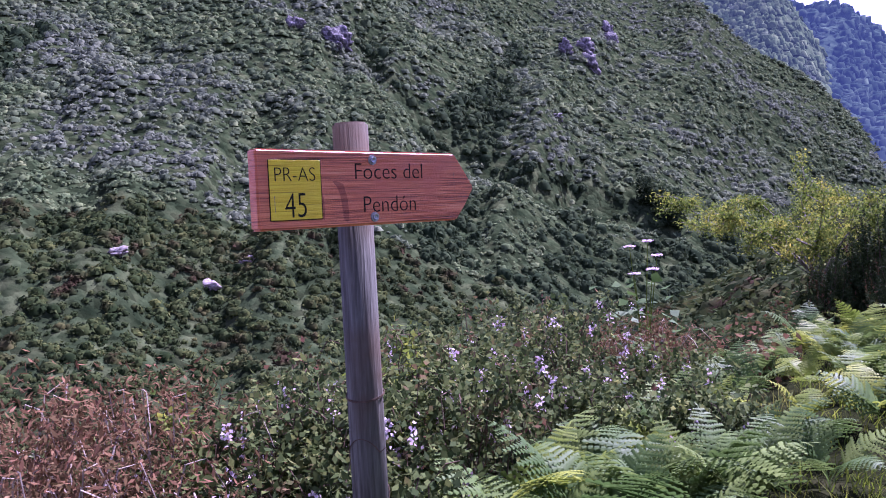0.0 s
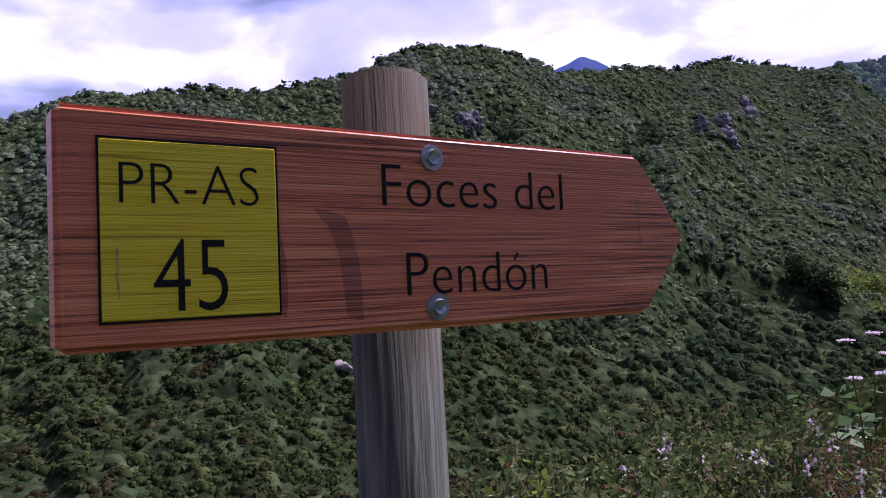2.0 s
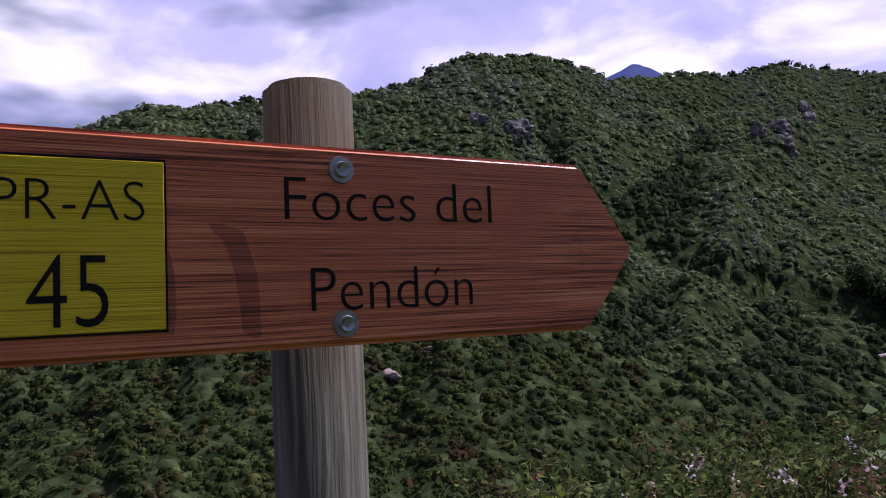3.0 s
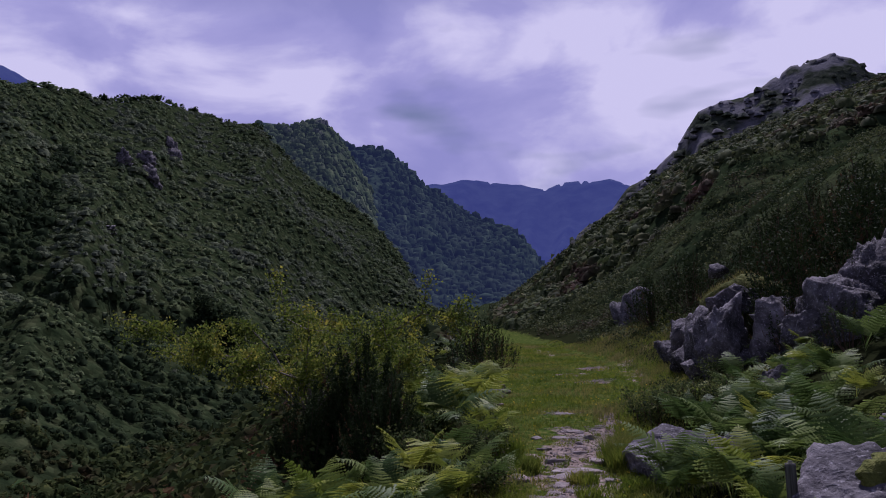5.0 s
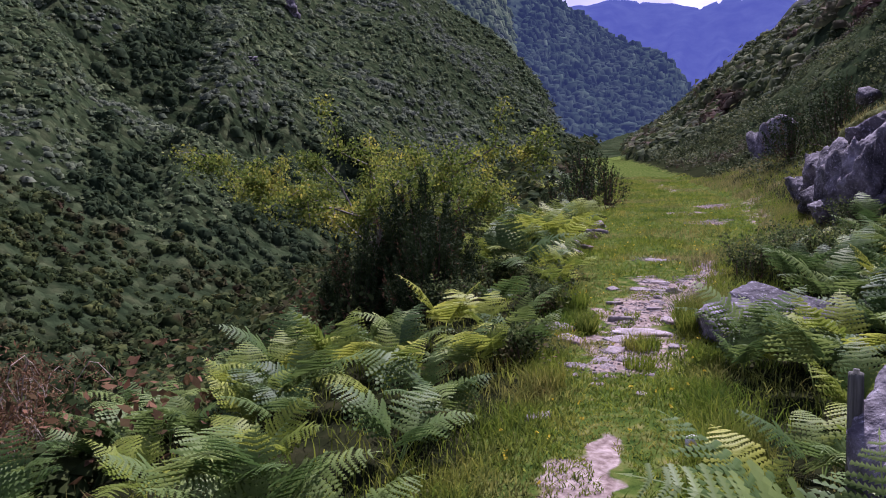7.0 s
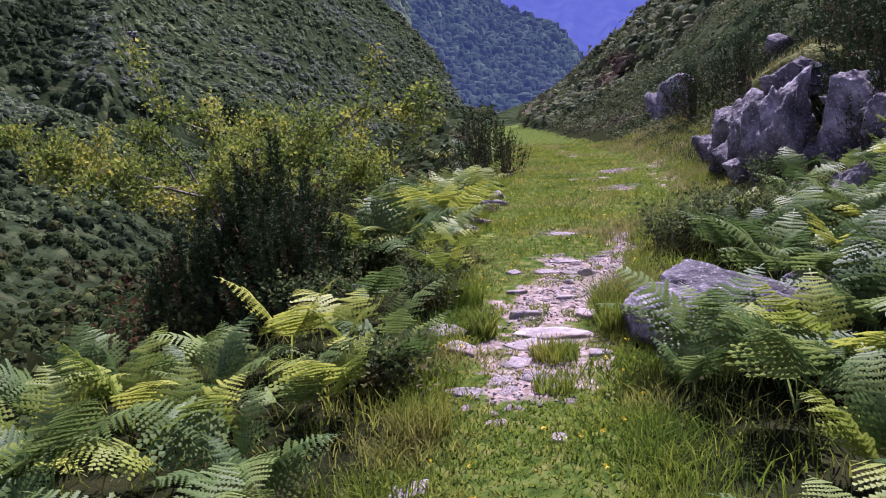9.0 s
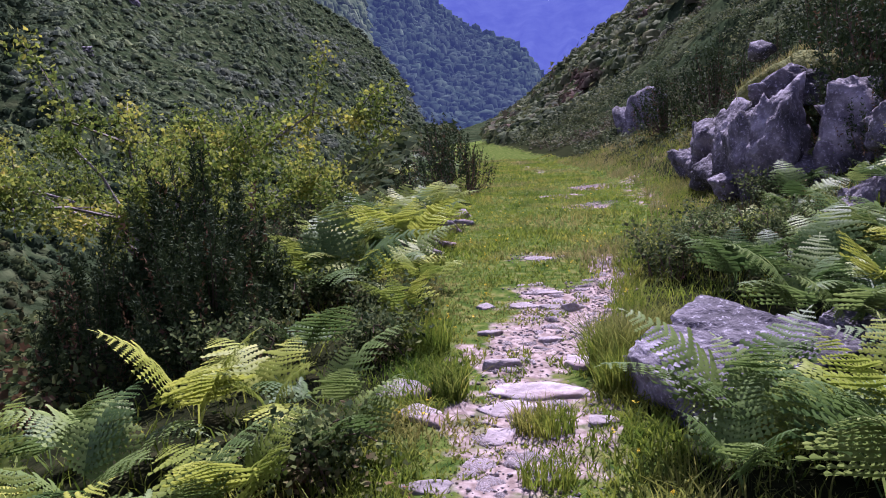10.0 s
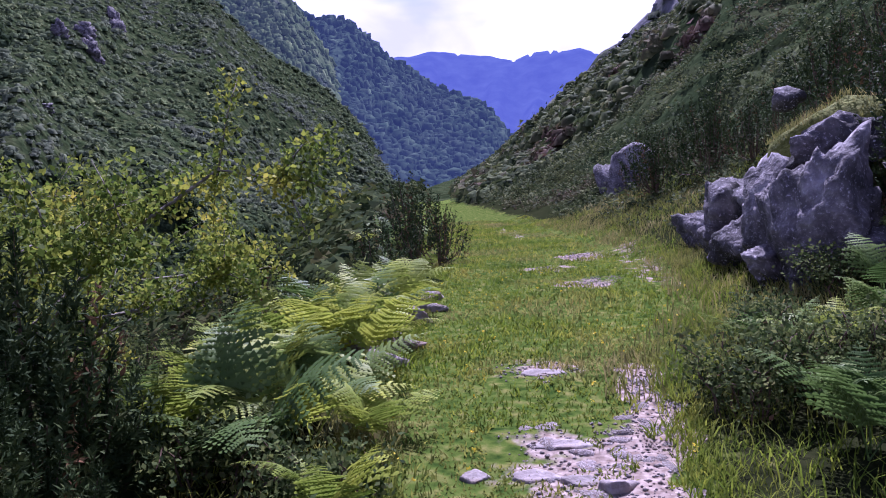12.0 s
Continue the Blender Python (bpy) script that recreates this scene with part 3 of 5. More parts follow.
def build_sign():
    # local x runs along the board towards its point, z up, -y is the lettered face
    root = tagged(new("signpost"), "wooden footpath signpost with a red-brown arrow board", "sign")
    root.matrix_world = pose(-1.045, -1.245, -0.12, 0, 0, 86)
    bm = bmesh.new()
    bmesh.ops.create_cone(bm, cap_ends=True, segments=48, radius1=0.056, radius2=0.0525, depth=1.835)
    bmesh.ops.translate(bm, vec=(0, 0, 0.9175), verts=bm.verts)
    rim = [e for e in bm.edges if all(v.co.z > 1.8 for v in e.verts)]
    bmesh.ops.bevel(bm, geom=rim, offset=0.007, segments=2, affect="EDGES")
    for v in bm.verts:      # drying cracks and a slightly uneven round
        a = math.atan2(v.co.y, v.co.x)
        k = 1 + 0.012 * math.sin(3 * a + 1) - 0.05 * max(0, 1 - abs(a + 1.25) / 0.09) - 0.04 * max(0, 1 - abs(a + 2.5) / 0.09)
        v.co.x, v.co.y = v.co.x * k, v.co.y * k
    part("post", bm, M_POST, root, "round weathered grey timber post", True)

    bm = bmesh.new()
    outline = ((-0.379, -0.104), (0.326, -0.1055), (0.368, -0.058), (0.407, -0.004), (0.368, 0.05), (0.324, 0.1045), (-0.379, 0.1095))
    front = [bm.verts.new((x, -0.100, z)) for x, z in outline]
    back = [bm.verts.new((x, -0.055, z)) for x, z in outline]
    bm.faces.new(front)
    bm.faces.new(back[::-1])
    k = len(outline)
    for a in range(k):
        bm.faces.new((front[a], back[a], back[(a + 1) % k], front[(a + 1) % k]))
    bmesh.ops.recalc_face_normals(bm, faces=bm.faces)
    bmesh.ops.bevel(bm, geom=list(bm.edges), offset=0.006, segments=3, affect="EDGES")
    board = part("arrow_board", bm, M_BOARD, root, "red-brown varnished board pointing one way")
    board.matrix_local = pose(0, 0, 1.638, 0, 0.5, 0)

    bm = bmesh.new()
    bmesh.ops.create_cube(bm, size=1, matrix=pose(-0.2645, -0.1012, 0.001) @ Matrix.Diagonal((0.159, 0.0024, 0.158, 1)))
    bmesh.ops.bevel(bm, geom=list(bm.edges), offset=0.0008, segments=1, affect="EDGES")
    part("route_panel", bm, M_YELLOW, board, "yellow painted square")
    bm = bmesh.new()          # dark painted rim of the square
    for cx, cz, w, h in ((-0.2645, 0.0815, 0.163, 0.0018), (-0.2645, -0.0795, 0.163, 0.0018), (-0.3450, 0.001, 0.0018, 0.158), (-0.1840, 0.001, 0.0018, 0.158)):
        bmesh.ops.create_cube(bm, size=1, matrix=pose(cx, -0.1008, cz) @ Matrix.Diagonal((w, 0.0022, h, 1)))
    part("panel_outline", bm, M_INK, board)
    for body, x, z, wide, cap, y in (("PR-AS", -0.328, 0.0235, 0.125, 0.040, -0.1025), ("45", -0.301, -0.0726, 0.066, 0.070, -0.1025),
                                     ("Foces del", -0.067, 0.027, 0.252, 0.049, -0.1004), ("Pendón", -0.041, -0.068, 0.195, 0.050, -0.1004)):
        for me in letters(text_mesh(body, cap / 0.729, wide, 0.0006)):
            me.materials.append(M_INK)
            t = new("letter", me)
            t.parent = board
            t.matrix_local = pose(x, y, z, 90, 0, 0)
    for x, z, w, h in ((0.318, 0.045, 0.0018, 0.05), (0.320, -0.005, 0.0015, 0.025), (-0.331, -0.015, 0.003, 0.036), (-0.33, -0.046, 0.002, 0.012)):
        bm = bmesh.new()            # paint worn off in thin pale scratches
        pts = [(x + 0.0006 * math.sin(9 * q), -0.1027 if x < 0 else -0.1004, z - h * q / 6) for q in range(7)]
        tube(bm, pts, w * 0.3, w * 0.2, 4)
        part("scratch", bm, M_DRY_STEM, board, "thin pale scratch in the paint")
    for corners in (((-0.150, 0.024), (-0.112, 0.020), (-0.098, -0.02), (-0.092, -0.09), (-0.112, -0.092), (-0.118, -0.03), (-0.128, 0.004)), ((-0.1825, 0.0), (-0.177, -0.02), (-0.175, -0.06), (-0.178, -0.086), (-0.1825, -0.078))):
        bm = bmesh.new()            # runs of darker varnish
        rim = [(0.5 * (a[0] + b[0]) * w + a[0] * (1 - w), 0.5 * (a[1] + b[1]) * w + a[1] * (1 - w)) for a, b in zip(corners, corners[1:] + corners[:1]) for w in (0.25, 0.75, 1.0)]
        low, high = [bm.verts.new((x, -0.1001, z)) for x, z in rim], [bm.verts.new((x, -0.1003, z)) for x, z in rim]
        bm.faces.new(high)
        for q in range(len(rim)):
            bm.faces.new((low[q], low[(q + 1) % len(rim)], high[(q + 1) % len(rim)], high[q]))
        bmesh.ops.recalc_face_normals(bm, faces=bm.faces)
        part("varnish_run", bm, M_STAIN, board, "dark run of varnish down the board")
    for z in (0.0815, -0.0815):
        bm = bmesh.new()
        bmesh.ops.create_cone(bm, cap_ends=True, segments=28, radius1=0.0148, radius2=0.0140, depth=0.003)
        bmesh.ops.translate(bm, vec=(0, 0, 0.0015), verts=bm.verts)
        washer = part("washer", bm, M_STEEL, board, "galvanised washer")
        washer.matrix_local = pose(-0.004, -0.1002, z, 90, 0, 0)
        bm = bmesh.new()
        bmesh.ops.create_cone(bm, cap_ends=True, segments=24, radius1=0.0092, radius2=0.0078, depth=0.004)
        bmesh.ops.translate(bm, vec=(0, 0, 0.005), verts=bm.verts)
        top = max(bm.faces, key=lambda f: f.calc_center_median().z)
        got = bmesh.ops.inset_individual(bm, faces=[top], thickness=0.0042)
        bmesh.ops.translate(bm, vec=(0, 0, -0.003), verts=top.verts)
        head = part("screw", bm, M_STEEL, board, "steel screw head with a socket")
        head.matrix_local = pose(-0.004, -0.1002, z, 90, 0, 0)
    # rusty wire twisted round the post
    for z, lean, turns in ((1.02, 0.01, 2.0), (0.70, 0.05, 1.6), (0.80, -0.10, 0.8)):
        bm = bmesh.new()
        pts = []
        for q in range(int(28 * turns)):
            a = q / 28 * 2 * math.pi
            pts.append((0.0575 * math.cos(a), 0.0575 * math.sin(a), z + lean * math.sin(a + 1) + 0.004 * (q // 28)))
        tube(bm, pts, 0.0016, 0.0016, 4)
        tube(bm, [pts[-1], (pts[-1][0] * 1.3, pts[-1][1] * 1.5, pts[-1][2] + 0.02), (pts[-1][0] * 1.5 + 0.02, pts[-1][1] * 1.4, pts[-1][2] - 0.01)], 0.0016, 0.0012, 4)
        part("wire", bm, M_CANE, root, "rusty wire wound round the post")
    return root


build_sign()


# ---- rocks and stones ----
RNG = np.random.default_rng(11)


def icosphere(sub):
    bm = bmesh.new()
    bmesh.ops.create_icosphere(bm, subdivisions=sub, radius=1)
    bm.verts.ensure_lookup_table()
    v = np.array([p.co[:] for p in bm.verts])
    f = np.array([[p.index for p in q.verts] for q in bm.faces])
    bm.free()
    return v, f


ICO = {k: icosphere(k) for k in (1, 2, 3, 4, 5, 6)}


def unit(v):
    return v / np.maximum(np.linalg.norm(v, axis=-1, keepdims=True), 1e-9)


def rock_shape(radii, sub, seed, facets=11, rough=0.10, flat=0.0, slab=False, lumps=1.0):
    """Verts and faces of a broken block: a sphere cut by random planes, then roughened and cracked."""
    rng = np.random.default_rng(seed)
    v, f = ICO[sub]
    nrm = rng.normal(size=(facets, 3))
    nrm /= np.linalg.norm(nrm, axis=1)[:, None]
    d = rng.uniform(0.5, 0.92, facets)
    if slab:            # a flat bed on top and five or six broken sides
        a = np.linspace(0, 2 * np.pi, facets, endpoint=False) + rng.uniform(-0.4, 0.4, facets)
        nrm = unit(np.stack([np.cos(a), np.sin(a), rng.uniform(-0.1, 0.35, facets)], -1))
        d = rng.uniform(0.5, 0.9, facets)
        nrm = np.concatenate([nrm, unit(np.array([[rng.normal() * 0.15, rng.normal() * 0.15, 1.0], [0.5, 0.2, 0.8]]))])
        d = np.concatenate([d, [0.5, 0.66]])
    with np.errstate(divide="ignore"):
        dots = v @ nrm.T
        r = np.where(dots > 0.05, d / np.maximum(dots, 0.05), 9).min(1)
    r = np.minimum(r, 1.2)
    if sub > 4 and not slab:        # broken into blocks, each with its own face
        hubs = unit(rng.normal(size=(60, 3)))
        cell = (v @ hubs.T).argmax(1)
        lean = rng.normal(size=(60, 3)) * 0.16
        r = r * (1 + lumps * (rng.uniform(-0.09, 0.09, 60)[cell] + ((v - hubs[cell]) * lean[cell]).sum(1)))
    p = v * r[:, None] * np.asarray(radii)
    k = 1.6 / max(radii)
    wob = fbm(p[:, 0] * 2 * k + p[:, 2] * 1.1 * k, p[:, 1] * 2 * k - p[:, 2] * 1.6 * k, seed % 50, 5)
    bed = np.abs(value_noise(p[:, 2] * 3.4 * k + p[:, 0] * 1.1 * k, p[:, 1] * 0.9 * k, seed % 37 + 3))
    joint = np.abs(value_noise(p[:, 0] * 2.3 * k - p[:, 2] * 0.6 * k, p[:, 1] * 2.3 * k, seed % 41 + 9))
    crack = np.clip(0.16 - bed, 0, 1) * 3.5 + np.clip(0.10 - joint, 0, 1) * 5
    step = np.floor((p[:, 2] * 2.6 * k + 0.8 * value_noise(p[:, 0] * k, p[:, 1] * k, seed % 29)) * 1.7) % 3 - 1
    p = p * (1 + rough * 0.5 * wob - rough * 1.5 * crack + rough * 0.35 * step)[:, None]
    if flat:
        p[:, 2] = np.where(p[:, 2] > radii[2] * flat, radii[2] * flat + (p[:, 2] - radii[2] * flat) * 0.25, p[:, 2])
    return p, f


def rock(name, at, radii, turn, seed, label, category="rock", sub=4, mat=None, group="", tilt=0, rough=0.10, flat=0.0, facets=11, slab=False):
    v, f = rock_shape(radii, sub, seed, facets, rough, flat, slab)
    ob = raw_object(name, v, f, mat or M_ROCK)
    ob.matrix_world = pose(*at, tilt, 0, turn)
    return tagged(ob, label, category, group)


def gz(x, y):
    return float(height(x, y))


def outcrop(at, blocks, label):
    """Rock of several jointed blocks: each is x, y, z of its middle over the ground at at, three half sizes, a turn, a seed and a label."""
    root = tagged(new("rock_outcrop"), label, "rock")
    root.matrix_world = pose(at[0], at[1], gz(*at))
    for x, y, z, a, b, c, turn, seed, note in blocks:
        v, f = rock_shape((a * 1.15, b * 1.15, c * 1.12), 5, seed, 14, 0.07, lumps=0.85)
        ob = raw_object("block", v, f, M_ROCK, root)
        ob.matrix_local = pose(x, y, z, 6 * math.sin(seed), 6 * math.cos(seed), turn)
        if note:
            tagged(ob, note)
    return root


def stake(at, top):
    """A short round stake with a worn, rounded head."""
    bm = bmesh.new()
    z0 = gz(*at) - 0.05
    tube(bm, [(0, 0, 0), (0.006, 0.004, (top - z0) * 0.5), (0.0, 0.01, top - z0 - 0.03), (0.0, 0.01, top - z0)], 0.026, 0.022, 12)
    rim = [e for e in bm.edges if all(v.co.z > top - z0 - 0.012 for v in e.verts)]
    bmesh.ops.bevel(bm, geom=rim, offset=0.012, segments=2, affect="EDGES")
    ob = tagged(mesh_object("wooden_stake", bm, M_POST, smooth=True), "short dark weathered wooden stake beside the rock block", "stake")
    ob.matrix_world = pose(at[0], at[1], z0)


def mossy_mound(at, radii):
    """A turf-covered hump on the rock, with short grass standing on it."""
    v, f = rock_shape(radii, 4, 31, 5, 0.06)
    root = raw_object("moss_mound", v, f, M_MOSS, smooth=True)
    root.matrix_world = pose(*at, 0, 0, 10)
    tagged(root, "yellow-green mossy turf cap on the rock", "moss")
    rng = np.random.default_rng(32)
    up = v[v[:, 2] > 0.02]
    base = up[rng.integers(0, len(up), 3000)] + rng.normal(size=(3000, 3)) * 0.02
    tall, a = rng.uniform(0.03, 0.10, 3000)[:, None], rng.uniform(0, 6.28, 3000)
    side = np.stack([np.cos(a), np.sin(a), 0 * a], -1) * 0.006
    tip = base + unit(rng.normal(size=(3000, 3)) * 0.5 + np.array([0, 0, 1.0])) * tall
    tagged(raw_object("grass", np.stack([base - side, base + side, tip], 1).reshape(-1, 3), np.arange(9000).reshape(-1, 3), M_DRY_GRASS, root), "short yellow-green grass", kind="stuff")


def build_rocks():
    # the outcrop beside the track
    outcrop((2.53, 11.75), ((-0.22, -0.12, 0.16, 0.46, 0.50, 0.92, 10, 3, "dark upright rock face"), (0.36, -0.50, 0.02, 0.46, 0.44, 0.70, -24, 7, ""), (0.85, -0.25, 0.10, 0.60, 0.56, 0.70, 20, 19, ""),
                          (-0.42, 0.70, 0.05, 0.34, 0.50, 0.56, -15, 5, ""), (-0.10, 0.95, 0.35, 0.42, 0.62, 0.62, 12, 9, ""), (-0.36, 1.40, 0.0, 0.30, 0.52, 0.40, 25, 13, ""),
                          (0.06, 0.42, 0.90, 0.44, 0.44, 0.28, 25, 17, "pale sunlit top ledge"), (-0.52, 0.25, -0.10, 0.22, 0.24, 0.24, 60, 23, "")),
            "tall cracked limestone outcrop of grey blocks and ledges")
    outcrop((2.26, 14.4), ((-0.18, -0.3, 0.10, 0.34, 0.55, 0.46, -8, 27, ""), (0.25, 0.2, 0.25, 0.46, 0.66, 0.66, 18, 29, ""), (-0.22, 0.55, 0.0, 0.28, 0.5, 0.34, 30, 33, ""), (0.75, 0.2, 0.35, 0.6, 0.7, 0.60, 5, 35, "")),
            "long cracked limestone ledge beside the track")
    mossy_mound((2.76, 13.15, 1.26), (0.66, 0.90, 0.52))
    rock("rock", (2.54, 13.72, 1.80), (0.17, 0.2, 0.13), 40, 5, "small pale boulder on the mossy top", sub=3)
    outcrop((3.6, 10.1), ((0.0, 0.0, 0.25, 0.42, 0.46, 0.68, 12, 37, ""), (0.45, 0.25, 0.62, 0.46, 0.5, 0.62, -20, 39, ""), (0.85, -0.2, 0.85, 0.40, 0.45, 0.5, 30, 43, ""), (-0.38, 0.25, 0.02, 0.34, 0.4, 0.42, 50, 47, "")),
            "dark limestone crags standing on the bank")
    rock("boulder", (2.80, 9.75, 0.28), (0.50, 0.55, 0.48), 20, 17, "pale pitted limestone boulder among ferns", sub=5, rough=0.16)
    rock("boulder", (2.62, 11.05, 0.38), (0.30, 0.36, 0.32), -30, 24, "small grey limestone boulder", sub=4)
    rock("boulder", (2.95, 5.6, 0.36), (0.28, 0.40, 0.34), 15, 33, "lavender-grey limestone boulder at the verge", sub=5)
    rock("boulder", (2.5, 4.75, 0.22), (0.26, 0.28, 0.2), 35, 41, "pale flat-topped limestone rock", sub=4)
    rock("rock_block", (1.93, 3.36, 0.27), (0.50, 0.42, 0.80), 8, 45, "squared pale rock block with earth and moss on top", sub=5, rough=0.06, facets=5, slab=True)
    rock("moss_patch", (2.02, 3.42, 0.64), (0.22, 0.2, 0.08), 20, 46, "cushion of yellow-green moss on the rock block", "moss", 4, M_MOSS, rough=0.14, facets=6)
    stake((1.53, 3.40), 0.70)
    rock("rock", (1.35, 21.8, 0.95), (0.55, 0.7, 0.62), 30, 51, "small grey rock under dark gorse", sub=4)
    rock("rock", (1.05, 23.4, 0.7), (0.4, 0.6, 0.6), 10, 53, "small grey rock above the track", sub=4)
    # the flat slab by the grass tuft
    rock("stone_slab", (1.32, 6.53, -0.02), (0.72, 0.58, 0.50), 6, 60, "flat lichen-covered limestone slab beside the track", sub=6, rough=0.07, facets=6, slab=True)
    rock("stone_slab", (1.98, 6.85, -0.06), (0.55, 0.42, 0.50), -14, 66, "flat cracked limestone slab under ferns", sub=6, rough=0.08, facets=6, slab=True)
    rock("boulder", (2.05, 8.35, 0.06), (0.22, 0.18, 0.12), -10, 74, "low flat grey stone in the grass", sub=4)
    # stones along the left verge
    for k, (x, y, a, b, c) in enumerate(((-1.06, 10.3, 0.26, 0.20, 0.13), (-1.02, 11.35, 0.12, 0.2, 0.15), (-1.0, 11.9, 0.10, 0.12, 0.08), (-0.92, 9.75, 0.16, 0.14, 0.09),
                                         (-1.2, 10.75, 0.18, 0.15, 0.12), (-1.1, 12.7, 0.14, 0.16, 0.09))):
        rock("verge_stone", (x, y, gz(x, y) + c * 0.05), (a * 1.3, b * 1.3, c), 40 * k, 80 + k, "grey limestone verge stone among ferns", "stone", 4, M_STONE, group="stones along the verge")
    # stones of the track
    named = ((0.22, 6.82, 0.15, 0.10, 0.08, 10), (0.52, 7.86, 0.11, 0.07, 0.09, 30), (0.46, 6.45, 0.26, 0.17, 0.06, -5), (-0.17, 6.40, 0.14, 0.15, 0.10, 50),
             (0.53, 5.57, 0.10, 0.06, 0.05, 15), (0.34, 5.92, 0.12, 0.08, 0.05, 60), (-0.05, 8.0, 0.07, 0.06, 0.05, 0), (0.15, 9.55, 0.17, 0.10, 0.03, 5),
             (0.20, 8.0, 0.14, 0.07, 0.05, -10), (0.38, 7.95, 0.10, 0.07, 0.04, 25), (0.60, 6.85, 0.12, 0.09, 0.06, -20), (0.08, 7.35, 0.08, 0.07, 0.05, 40),
             (0.18, 5.45, 0.11, 0.06, 0.04, 15), (0.20, 4.52, 0.12, 0.06, 0.05, 70), (0.65, 5.0, 0.06, 0.05, 0.03, 30), (0.72, 6.1, 0.07, 0.06, 0.05, 80),
             (0.34, 6.2, 0.18, 0.10, 0.05, 20), (-0.02, 6.1, 0.10, 0.13, 0.08, 35), (0.44, 7.25, 0.10, 0.07, 0.06, 0), (0.30, 8.35, 0.16, 0.06, 0.03, 4))
    for k, (x, y, a, b, c, turn) in enumerate(named):
        rock("track_stone", (x, y, gz(x, y) - c * 0.3), (a * 1.15, b * 1.2, c * 1.2), turn, 100 + k, "pale angular stone set in the track", "stone", 4, M_STONE, "stones in the track", rough=0.07, facets=6, slab=True)
    rng = np.random.default_rng(5)
    shapes = [rock_shape((1.1, 0.8, 0.5), 2, 200 + k, 5, 0.02, 0.0, True) for k in range(8)]
    meshes = []
    for v, f in shapes:
        o = raw_object("track_stone", v, f, M_STONE)
        meshes.append(o.data)
        bpy.data.objects.remove(o)
    made = 0
    while made < 230:
        x, y = rng.uniform(-0.2, 0.95), rng.uniform(4.6, 9.4)
        if earth_mask(np.array(x), np.array(y)) < rng.uniform(0.4, 0.75):
            continue
        size = 0.016 + 0.085 * rng.random() ** 2.4
        ob = new("track_stone", meshes[made % 8])
        ob.matrix_world = pose(x, y, gz(x, y) - size * 0.2, rng.uniform(-15, 15), rng.uniform(-15, 15), rng.uniform(0, 360)) @ Matrix.Scale(size, 4)
        tagged(ob, "small pale stone lying on the track", "stone", "stones in the track")
        made += 1
    rock("white_stone", (0.98, 4.27, gz(0.98, 4.27) + 0.03), (0.062, 0.055, 0.05), 20, 301, "small white stone in the grass", "stone", 3, M_WHITE_STONE)
    rock("white_stone", (1.44, 7.62, gz(1.44, 7.62) + 0.03), (0.085, 0.06, 0.045), 5, 302, "white stone in the grass behind the slab", "stone", 3, M_WHITE_STONE)
    # crags on the far hillside
    for k, (x, y, a, b, c) in enumerate(((-103.6, 163, 3.0, 4, 5.0), (-106, 157, 2, 3, 3), (-107, 167, 2.5, 3, 3.2), (-98, 79, 2.0, 2.5, 2.6), (-101, 83, 2, 3, 3), (-104, 76, 2.6, 2.4, 2.2), (-123, 205, 3, 4, 4),
                                         (-118, 196, 3, 3, 3), (-54, 28.8, 0.8, 1.2, 0.6), (-56, 33.5, 0.6, 1.0, 0.5), (-57, 23, 0.6, 0.9, 0.5), (-84, 120, 1.6, 1.6, 1.2))):
        rock("hillside_crag", (x, y, gz(x, y) - c * 0.1), (a, b, c), 33 * k, 400 + k, "grey limestone crag on the scrubby hillside", "crag", 4, M_STONE if a < 1 else M_ROCK, rough=0.26, group="crags on the hillside", facets=16)


# ---- plant helpers ----
def leaf_quads(centres, ways, length, width, rng, face_up=0.0):
    """Diamond leaves: centres, directions along the blade, sizes; turned at random about the blade, or more towards the sky."""
    n = len(centres)
    side = unit(np.cross(ways, rng.normal(size=(n, 3)) * (1 - face_up) + np.array([0, 0, 2.0 * face_up])))
    a, b = ways * (np.broadcast_to(length, n)[:, None] / 2), side * (np.broadcast_to(width, n)[:, None] / 2)
    fold = unit(np.cross(ways, side)) * (np.broadcast_to(width, n)[:, None] * 0.12)
    v = np.stack([centres - a, centres - a * 0.2 + b + fold, centres + a, centres - a * 0.2 - b + fold], 1).reshape(-1, 3)
    return v, np.arange(4 * n).reshape(-1, 4)


def clump_points(rng, n, lumps=7):
    """Points in a lumpy crown of about unit radius with a flat base."""
    hub = unit(rng.normal(size=(lumps, 3))) * rng.uniform(0.35, 0.75, (lumps, 1))
    hub[:, 2] = np.abs(hub[:, 2])
    pick = rng.integers(0, lumps, n)
    p = hub[pick] + unit(rng.normal(size=(n, 3))) * (rng.uniform(0.25, 0.5, lumps)[pick] * rng.random(n) ** 0.35)[:, None]
    p[:, 2] = np.maximum(p[:, 2], 0.02 + 0.1 * rng.random(n))
    return p


